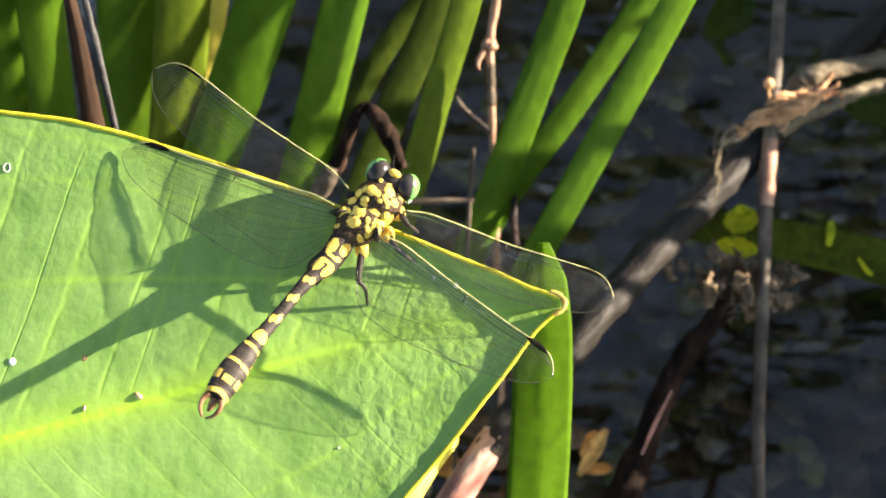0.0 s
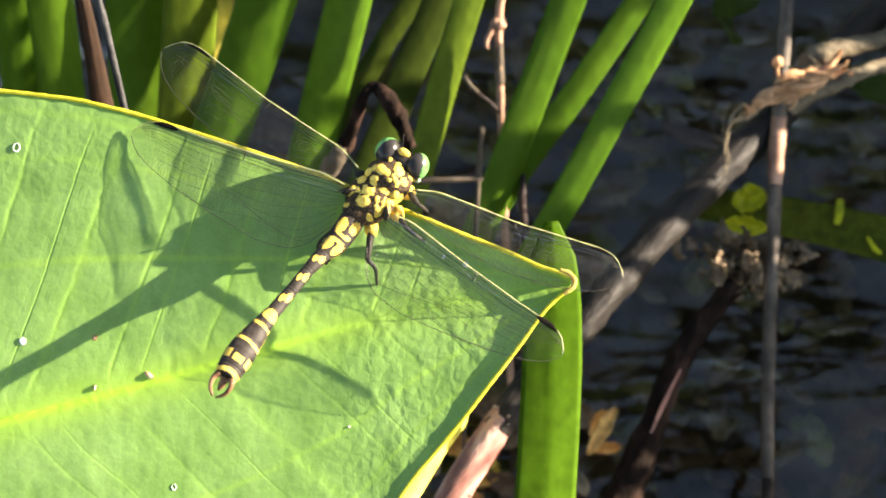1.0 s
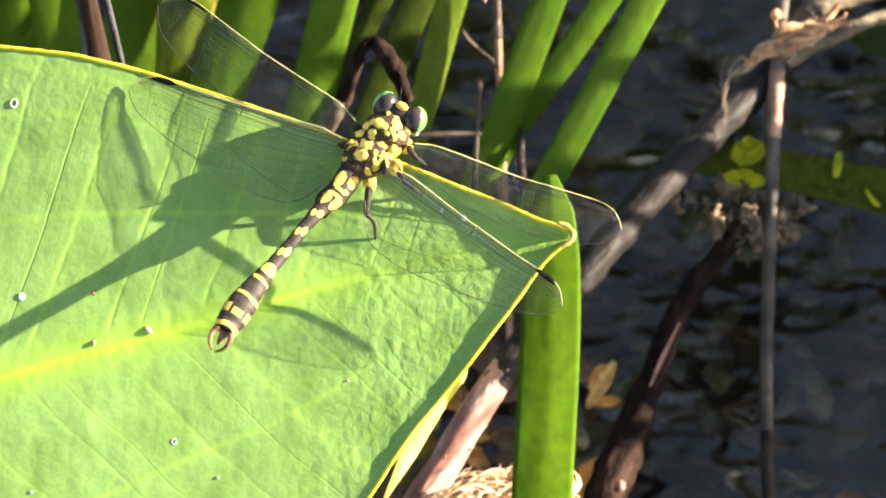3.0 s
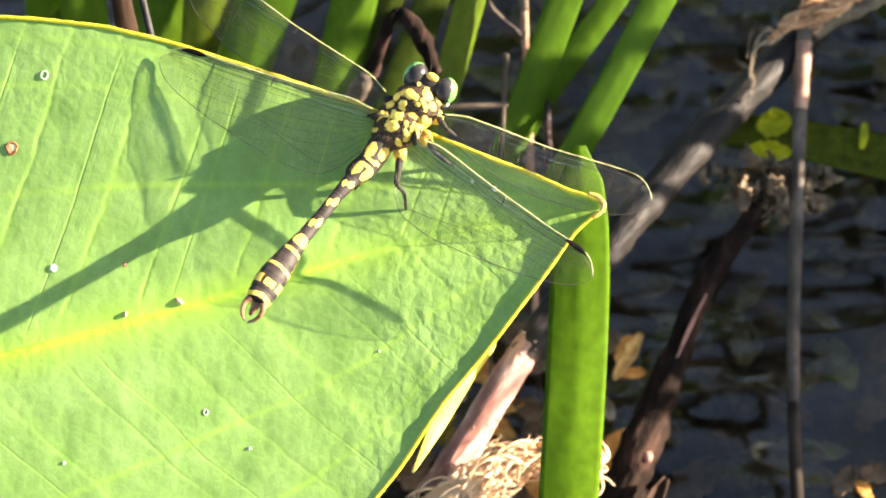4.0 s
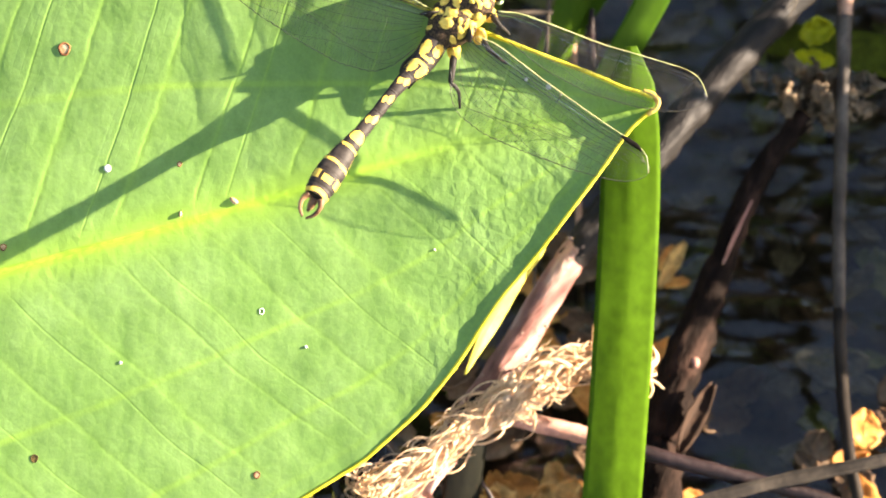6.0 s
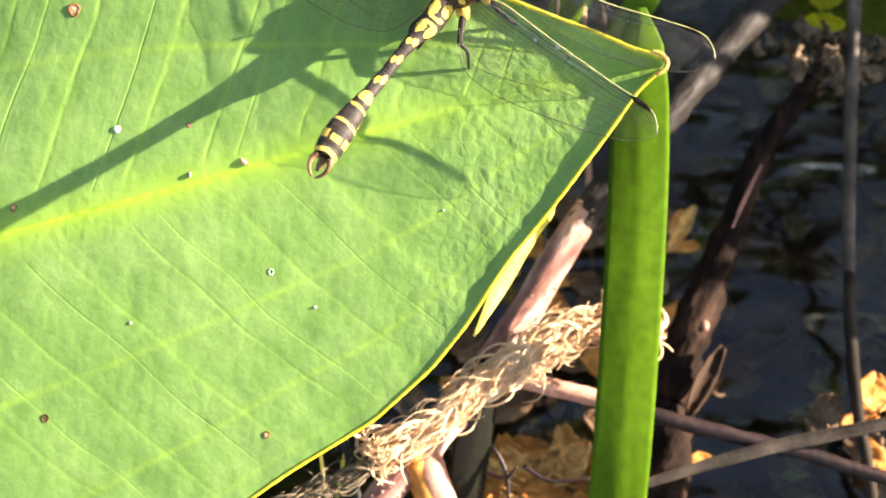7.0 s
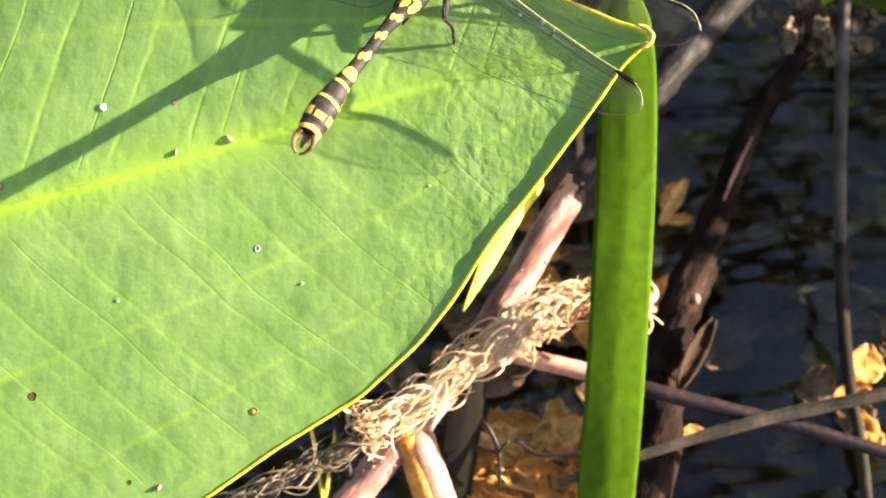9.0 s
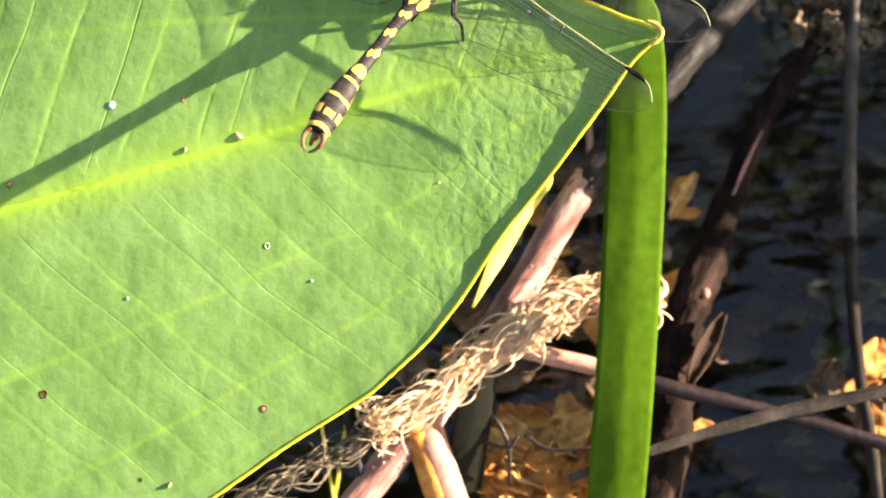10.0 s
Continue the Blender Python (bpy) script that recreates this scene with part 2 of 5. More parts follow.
M_OCHRE = grainy("ochre_litter", [(0.30, 0.15, 0.04), (0.72, 0.45, 0.16), (0.50, 0.26, 0.08)], 220, rough=0.7, bump=0.6, depth=0.0008, through=0.2)
M_WEED = grainy("water_weed", [(0.05, 0.062, 0.018), (0.17, 0.175, 0.06), (0.34, 0.33, 0.15)], 150, rough=0.6, bump=0.4)
M_DULLLITTER = grainy("drowned_litter", [(0.06, 0.046, 0.032), (0.17, 0.135, 0.085), (0.32, 0.26, 0.17)], 110, rough=0.6, bump=0.5)
M_FLOATLEAF = grainy("floating_blade", [(0.016, 0.021, 0.003), (0.055, 0.070, 0.007), (0.028, 0.036, 0.004)], 130, rough=0.65, through=0.2, gloss=0.05)
M_YELLOWLEAF = grainy("yellowing_leaf", [(0.16, 0.20, 0.006), (0.45, 0.46, 0.015), (0.30, 0.33, 0.01)], 200, rough=0.45, through=0.3)
M_MUD = grainy("mud", [(0.014, 0.009, 0.006), (0.055, 0.040, 0.027), (0.14, 0.105, 0.06)], 95, rough=0.9, bump=0.8, depth=0.004, fine=400)
M_BLACK = grainy("black_cuticle", [(0.012, 0.010, 0.009), (0.03, 0.025, 0.022)], 900, rough=0.55, gloss=0.10, bump=0.15, depth=0.0001, fine=4000)
M_BODYYELLOW = grainy("yellow_cuticle", [(0.48, 0.31, 0.048), (0.62, 0.43, 0.095)], 700, rough=0.6, gloss=0.10, bump=0.2, depth=0.0001, fine=4000)
M_CLASP = grainy("brown_clasper", [(0.045, 0.018, 0.010), (0.26, 0.14, 0.075)], 500, rough=0.35, bump=0.1, depth=0.0001)
M_EYEGREEN = grainy("eye_green", [(0.045, 0.16, 0.04), (0.10, 0.26, 0.085)], 500, rough=0.32, bump=0.05, depth=0.00005, fine=9000)
M_EYEDARK = grainy("eye_dark", [(0.010, 0.009, 0.009), (0.030, 0.028, 0.028)], 300, rough=0.25, gloss=0.2, bump=0.05, depth=0.00005, fine=9000)
M_PALE_SHINE = grainy("pale_shine", [(0.35, 0.48, 0.30), (0.55, 0.62, 0.48)], 700, rough=0.3)
M_WINGVEIN = grainy("wing_vein", [(0.012, 0.010, 0.008), (0.045, 0.040, 0.028)], 900, rough=0.4, gloss=0.2)
M_STIGMA = grainy("black_wing_cell", [(0.003, 0.0025, 0.002), (0.007, 0.006, 0.005)], 900, rough=0.7, gloss=0.03, bump=0.1, depth=0.0001)
M_COSTA = grainy("wing_costa", [(0.30, 0.30, 0.12), (0.44, 0.44, 0.20)], 500, rough=0.35)


def thorax_material():
    """Black skin with raised yellow plates where the spots lie."""
    m, nt, b, out = tree_of("thorax_pattern")
    vec = coords(nt)
    spot = nt.nodes.new("ShaderNodeAttribute")
    spot.attribute_name = "spot"
    wob = noise_tex(nt, vec, 1500.0, 3)
    edge = value(nt, "ADD", spot.outputs["Fac"], value(nt, "MULTIPLY", value(nt, "SUBTRACT", wob, 0.5), 0.95))
    grain = noise_tex(nt, vec, 3500, 3)
    dark = ramp(nt, grain, [(0.35, (0.012, 0.009, 0.008)), (0.6, (0.05, 0.032, 0.018)), (0.75, (0.15, 0.10, 0.05))])
    bright = ramp(nt, wob, [(0.3, (0.45, 0.28, 0.042)), (0.6, (0.62, 0.43, 0.095))])
    col = mix(nt, ramp(nt, edge, [(0.42, (0, 0, 0)), (0.51, (1, 1, 1))]), dark, bright)
    col = mix(nt, 1.0, col, ramp(nt, grain, [(0.3, (0.85, 0.85, 0.85)), (0.7, (1.12, 1.12, 1.12))]), "MULTIPLY")
    link(nt, col, b.inputs["Base Color"])
    b.inputs["Roughness"].default_value = 0.7
    b.inputs["Specular IOR Level"].default_value = 0.08
    relief(nt, b, value(nt, "ADD", edge, value(nt, "MULTIPLY", grain, 0.4)), 0.4, 0.0003)
    return m


def membrane_material():
    m, nt, b, out = tree_of("wing_membrane")
    clear = nt.nodes.new("ShaderNodeBsdfTransparent")
    front = nt.nodes.new("ShaderNodeAttribute")
    front.attribute_name = "front"
    link(nt, mix(nt, front.outputs["Fac"], (0.97, 0.98, 0.96), (0.66, 0.67, 0.58)), clear.inputs["Color"])
    shine = nt.nodes.new("ShaderNodeBsdfGlossy")
    shine.inputs["Roughness"].default_value = 0.14
    fr = nt.nodes.new("ShaderNodeFresnel")
    fr.inputs["IOR"].default_value = 1.5
    bump = nt.nodes.new("ShaderNodeBump")
    bump.inputs["Strength"].default_value = 0.4
    bump.inputs["Distance"].default_value = 0.0003
    link(nt, noise_tex(nt, coords(nt, (1.0, 1.0, 1.0)), 650, 3), bump.inputs["Height"])
    link(nt, bump.outputs[0], shine.inputs["Normal"])
    ms = nt.nodes.new("ShaderNodeMixShader")
    link(nt, value(nt, "MULTIPLY", fr.outputs[0], value(nt, "ADD", 0.30, value(nt, "MULTIPLY", front.outputs["Fac"], 0.80))), ms.inputs["Fac"])
    link(nt, clear.outputs[0], ms.inputs[1])
    link(nt, shine.outputs[0], ms.inputs[2])
    link(nt, ms.outputs[0], out.inputs["Surface"])
    return m


def water_material():
    m, nt, b, out = tree_of("pond_water")
    vec = coords(nt, (0.55, 1.7, 1), (0, 0, 0.12))
    h = value(nt, "ADD", noise_tex(nt, vec, 36.0, 2, 0.4), value(nt, "MULTIPLY", noise_tex(nt, vec, 85.0, 1, 0.4), 0.25))
    bump = nt.nodes.new("ShaderNodeBump")
    bump.inputs["Strength"].default_value = 1.0
    bump.inputs["Distance"].default_value = 0.007
    link(nt, h, bump.inputs["Height"])
    clear = nt.nodes.new("ShaderNodeBsdfTransparent")
    clear.inputs["Color"].default_value = (0.80, 0.74, 0.60, 1)
    shine = nt.nodes.new("ShaderNodeBsdfGlossy")
    shine.inputs["Roughness"].default_value = 0.07
    shine.inputs["Color"].default_value = (0.98, 0.94, 0.96, 1)
    link(nt, bump.outputs[0], shine.inputs["Normal"])
    fr = nt.nodes.new("ShaderNodeFresnel")
    fr.inputs["IOR"].default_value = 1.45
    link(nt, bump.outputs[0], fr.inputs["Normal"])
    ms = nt.nodes.new("ShaderNodeMixShader")
    link(nt, fr.outputs[0], ms.inputs["Fac"])
    link(nt, clear.outputs[0], ms.inputs[1])
    link(nt, shine.outputs[0], ms.inputs[2])
    link(nt, ms.outputs[0], out.inputs["Surface"])
    return m


M_THORAX = thorax_material()
M_MEMBRANE = membrane_material()
M_WATER = water_material()

# ---- building tools (millimetres in, metres out) ----
MM = 0.001
rng = random.Random(7)


def thing(name, base, label, category, group="", kind=""):
    """An Empty at a base point in millimetres that carries the parts."""
    ob = new(name)
    ob.empty_display_size = 0.005
    ob.location = Vector(base) * MM
    return tagged(ob, label, category, group, kind)


def mesh_of(name, verts, faces, mats, smooth=True, index=None):
    me = bpy.data.meshes.new(name)
    me.from_pydata([tuple(v) for v in verts], [], faces)
    for m in mats if isinstance(mats, (list, tuple)) else [mats]:
        me.materials.append(m)
    if index is not None:
        me.polygons.foreach_set("material_index", index)
    if smooth:
        me.polygons.foreach_set("use_smooth", [True] * len(me.polygons))
    me.update()
    return me


def part(name, geo, mats, parent, label="", smooth=True, index=None):
    """One mesh object under a thing or a part. geo is (verts in mm of the world, faces); a thing with a turn of its own takes its own millimetres."""
    verts, faces = geo
    top = parent if parent.parent is None else parent.parent if parent.parent.parent is None else parent.parent.parent
    off = Vector((0, 0, 0)) if top.get("own_space") else top.location / MM
    ob = new(name, mesh_of(name, [(Vector(v) - off) * MM for v in verts], faces, mats, smooth, index))
    ob.parent = parent
    return tagged(ob, label)


def join(*geos):
    verts, faces = [], []
    for v, f in geos:
        n = len(verts)
        verts += v
        faces += [tuple(i + n for i in q) for q in f]
    return verts, faces


def spline(points, per=6):
    """Points along a smooth curve through the given ones."""
    p = [Vector(q) for q in points]
    if len(p) < 3:
        return [p[0].lerp(p[-1], i / per) for i in range(per + 1)]
    p = [2 * p[0] - p[1]] + p + [2 * p[-1] - p[-2]]
    out = []
    for a, b, c, d in zip(p, p[1:], p[2:], p[3:]):
        for i in range(per):
            t = i / per
            out.append(0.5 * (2 * b + (c - a) * t + (2 * a - 5 * b + 4 * c - d) * t * t + (3 * b - a - 3 * c + d) * t ** 3))
    return out + [p[-2]]


def at_fraction(values, s):
    """A value between evenly spaced ones."""
    x = s * (len(values) - 1)
    i = min(int(x), len(values) - 2)
    return values[i] + (values[i + 1] - values[i]) * (x - i)


def tube(points, radii, sides=8, per=6, rough=0.0, seed=0, squash=1.0, caps=True):
    """A round or flattened stem along a smooth curve, with uneven skin."""
    path = spline(points, per)
    n = len(path)
    verts, faces = [], []
    side = None
    for i, p in enumerate(path):
        t = (path[min(i + 1, n - 1)] - path[max(i - 1, 0)]).normalized()
        side = (t.orthogonal() if side is None else side - side.dot(t) * t).normalized()
        up = t.cross(side)
        r = at_fraction(radii, i / (n - 1)) if isinstance(radii, (list, tuple)) else radii
        for k in range(sides):
            a = 2 * math.pi * k / sides
            q = 1.0
            if rough:
                q += rough * noise.noise(Vector((math.cos(a) * 1.3 + seed, math.sin(a) * 1.3, i * 0.45)))
                q += 0.5 * rough * noise.noise(Vector((math.cos(a) * 3.1, math.sin(a) * 3.1 + seed, i * 1.3)))
            verts.append(p + side * math.cos(a) * r * q + up * math.sin(a) * r * q * squash)
    for i in range(n - 1):
        for k in range(sides):
            a, b = i * sides + k, i * sides + (k + 1) % sides
            faces.append((a, b, b + sides, a + sides))
    if caps:
        faces.append(tuple(range(sides - 1, -1, -1)))
        faces.append(tuple(range((n - 1) * sides, n * sides)))
    return verts, faces


def ribbon(points, widths, face, fold=0.12, thick=0.5, per=8, cols=10, ripple=0.0, seed=0.0, twist=0.0, keel=0.25):
    """A long blade with a shallow trough, a thick middle and thin edges. face: the way its upper side looks."""
    path = spline(points, per)
    n = len(path)
    face = Vector(face).normalized()
    verts, faces = [], []
    for i, p in enumerate(path):
        t = (path[min(i + 1, n - 1)] - path[max(i - 1, 0)]).normalized()
        f = Matrix.Rotation(radians(twist) * i / (n - 1), 3, t) @ face
        side = t.cross(f).normalized()
        up = side.cross(t).normalized()
        w = at_fraction(widths, i / (n - 1)) / 2
        for top in (1, -1):
            for k in range(cols + 1):
                x = 2 * k / cols - 1
                z = fold * w * ((x * x * (1 - keel) + abs(x) * keel) - 0.35) + top * thick / 2 * (1 - 0.85 * abs(x) ** 1.5)
                z += ripple * w * noise.noise(Vector((x * 2.2 + seed, i * 0.22, seed)))
                z += 0.05 * min(thick, w) * math.cos(x * 19)
                verts.append(p + side * x * w + up * z)
    m = 2 * (cols + 1)
    for i in range(n - 1):
        for k in range(cols):
            a = i * m + k
            faces.append((a, a + 1, a + m + 1, a + m))
            b = i * m + cols + 1 + k
            faces.append((b, b + m, b + m + 1, b + 1))
        for k, e in ((0, cols + 1), (cols, 2 * cols + 1)):
            a, b = i * m + k, i * m + e
            faces.append((a, a + m, b + m, b) if k == 0 else (b, b + m, a + m, a))
    for i in (0, n - 1):
        faces.append(tuple(i * m + k for k in range(cols + 1)) + tuple(i * m + cols + 1 + k for k in range(cols, -1, -1)))
    return verts, faces


def ball(center, axes, rings=14, segs=20, bump=0.0, seed=0.0):
    """An ellipsoid with its three half axes given as vectors."""
    c = Vector(center)
    ax = [Vector(a) for a in axes]
    verts, faces = [c + ax[2]], []
    for i in range(1, rings):
        th = math.pi * i / rings
        for k in range(segs):
            ph = 2 * math.pi * k / segs
            d = Vector((math.sin(th) * math.cos(ph), math.sin(th) * math.sin(ph), math.cos(th)))
            q = 1 + bump * noise.noise(d * 1.8 + Vector((seed, 0, 0)))
            verts.append(c + (ax[0] * d.x + ax[1] * d.y + ax[2] * d.z) * q)
    verts.append(c - ax[2])
    for k in range(segs):
        faces.append((0, 1 + k, 1 + (k + 1) % segs))
        last = 1 + (rings - 2) * segs
        faces.append((last + (k + 1) % segs, last + k, len(verts) - 1))
    for i in range(rings - 2):
        for k in range(segs):
            a, b = 1 + i * segs + k, 1 + i * segs + (k + 1) % segs
            faces.append((a, a + segs, b + segs, b))
    return verts, faces


def between(table, x):
    """A value between the rows (x, y) of a short table."""
    for (x0, y0), (x1, y1) in zip(table, table[1:]):
        if x <= x1:
            t = max(0.0, (x - x0) / (x1 - x0))
            return y0 + (y1 - y0) * t
    return table[-1][1]


def smooth_between(table, x, width=2.0):
    return sum(between(table, x + d * width) * w for d, w in ((-1, 0.2), (-0.5, 0.2), (0, 0.2), (0.5, 0.2), (1, 0.2)))


def step(a, b, x):
    t = min(1.0, max(0.0, (x - a) / (b - a)))
    return t * t * (3 - 2 * t)


# ---- setting: pond bed and water ----
WATER_Z = -14.0


def sheet(name, z, mat, kind_label, reach=60.0, fine=0.35, cells=90, rough=0.0):
    xs = [-reach, -8, -2, -0.7] + [-fine + 2 * fine * i / cells for i in range(cells + 1)] + [0.7, 2, 8, reach]
    verts = [(x, y, z + rough * noise.noise(Vector((x * 14, y * 14, 0))) + 0.4 * rough * noise.noise(Vector((x * 50, y * 50, 3)))) for y in xs for x in xs]
    n = len(xs)
    faces = [(j * n + i, j * n + i + 1, (j + 1) * n + i + 1, (j + 1) * n + i) for j in range(n - 1) for i in range(n - 1)]
    return tagged(new(name, mesh_of(name, verts, faces, mat)), kind_label, "ground" if name == "ground" else "water", kind="structure")


ground = sheet("ground", -0.045, M_MUD, "dark brown muddy pond bed under shallow water", rough=0.010)
water = sheet("water", WATER_Z * MM, M_WATER, "dark rippled pond water with sky reflections")

# ---- the broad leaf ----
LEAF = Matrix.Translation((-0.0117, 0.0040, 0.0751)) @ Matrix(((0.99901, 0.0, 0.04439, 0), (0.01931, 0.90040, -0.43463, 0), (-0.03997, 0.43505, 0.89952, 0), (0, 0, 0, 1)))
UPPER = [(-128, -30), (-122, -4), (-112, 12), (-96, 19.5), (-75, 20.4), (-52, 18.8), (-42.5, 17.6), (-33.5, 15.4), (-20, 11), (-6.6, 6.4), (4, 1.7), (13, -2.1), (21.2, -5.4), (24.4, -7.1), (27.0, -7.6), (28.4, -8.6), (28.7, -9.2)]
LOWER = [(-128, -32), (-122, -66), (-112, -86), (-92, -95), (-72, -93), (-50, -82), (-34.8, -72.8), (-25.2, -66.3), (-13.2, -59.2), (-5, -52), (-0.1, -46.1), (5.7, -37.3), (11.5, -30.6), (16.4, -24.3), (21.5, -17.7), (24.8, -12.9), (27.3, -10.7), (28.4, -9.8), (28.7, -9.3)]
MIDRIB = [(-128, -31), (-110, -44), (-64, -32.1), (-48, -27.9), (-35, -24.3), (-16, -18.9), (-7.6, -16.4), (4.1, -13.1), (17.1, -10.6), (28.7, -9.25)]


def upper_edge(u):
    return smooth_between(UPPER, u, 1.2)


def lower_edge(u):
    return smooth_between(LOWER, u, 1.2)


def rib(u):
    return smooth_between(MIDRIB, u, 4.0)


def leaf_uv(u, w):
    """A place on the leaf: u along it, w from -1 at the lower edge over 0 at the midrib to 1 at the upper edge."""
    m = rib(u)
    return m + (upper_edge(u) - m) * w if w >= 0 else m + (m - lower_edge(u)) * w


ARCS = [(-0.42, 0.45), (-0.73, 0.35), (-0.93, 0.2), (0.47, 0.45), (0.80, 0.3), (0.945, 0.25)]
SIDE_LOWER = [-118.4 + 7.4 * i for i in range(19)]
SIDE_UPPER = [-108 + 7.6 * i for i in range(17)]


def root_u(u, w):
    """Where on the midrib the side vein through this place begins."""
    d = abs(leaf_uv(u, w) - rib(u))
    wander = 0.9 * noise.noise(Vector((u * 0.07, d * 0.07, 5.0 if w < 0 else 9.0)))
    return u - d / 1.28 - 0.002 * d * d + wander if w < 0 else u - 0.36 * d + wander


def leaf_height(u, w):
    h = 0.6 * math.sin(u * 0.045 + 0.6) * abs(w) + 1.2 * step(0, 1, abs(w)) * 0.4
    h -= 0.7 * math.exp(-(w / 0.05) ** 2) * (1 - step(0, 18, u))
    h += 0.0010 * max(0.0, u + 4) ** 2
    back = min(0.0, u + 32)
    h -= (0.0006 + 0.0013 * step(0.15, 0.6, w)) * back * back
    # blistered fields between the side veins
    x = root_u(u, w)
    if w < 0:
        x = (x + 118.4) / 7.4
        fade = step(0.03, 0.2, -w)
    else:
        x = (x + 108) / 7.6
        fade = step(0.05, 0.25, w)
    h += fade * 0.055 * abs(math.sin(math.pi * x)) ** 0.8
    v = leaf_uv(u, w)
    h += 0.16 * noise.noise(Vector((u * 0.10, v * 0.10, 1.3))) + 0.05 * noise.noise(Vector((u * 0.42, v * 0.42, 7.7)))
    near_tip = 0.25 + 0.75 * step(-16, 4, u)
    h += near_tip * (0.05 * noise.noise(Vector((u * 0.9, v * 0.9, 2.2))) + 0.07 * abs(noise.noise(Vector((u * 0.45, v * 0.45, 6.2)))))
    h += fade * 0.005 * math.sin(2 * math.pi * x * 5)
    # the edge turns up near the tip
    right = step(-6, 14, u)
    if w > 0:
        h += (0.25 + 0.75 * right) * step(0.62, 1.0, w) ** 1.5
    else:
        h += (0.08 + 0.26 * step(-20, 12, u)) * step(0.86 + 0.11 * noise.noise(Vector((u * 0.20, 3.1, 0))) + 0.03 * noise.noise(Vector((u * 0.6, 8.1, 0))), 1.0, -w) ** 1.3
    return h


def on_leaf(u, w, lift=0.0):
    return Vector((u, leaf_uv(u, w), leaf_height(u, w) + lift))


def w_of(u, v):
    m = rib(u)
    return (v - m) / (upper_edge(u) - m) if v >= m else (v - m) / (m - lower_edge(u))


def on_leaf_at(u, v, lift=0.0):
    return on_leaf(u, w_of(u, v), lift)


def vein_mask(u, w):
    x = abs(w)
    v = (1 - 0.6 * step(-22, 8, u)) * max(math.exp(-((leaf_uv(u, w) - rib(u)) / 1.25) ** 2), 0.6 * math.exp(-((leaf_uv(u, w) - rib(u)) / 3.2) ** 2))
    for aw, strength in ARCS:
        if aw * w > 0:
            d = (w - aw) * (upper_edge(u) - rib(u) if w > 0 else rib(u) - lower_edge(u))
            v = max(v, strength * math.exp(-(d / 0.45) ** 2) * (0.7 + 0.5 * noise.noise(Vector((u * 0.12, aw * 9, 0)))))
    rim_d = (1 - x) * (upper_edge(u) - rib(u) if w > 0 else rib(u) - lower_edge(u))
    v = max(v, 0.75 * math.exp(-(rim_d / 0.5) ** 2))
    return min(1.0, max(0.0, v))


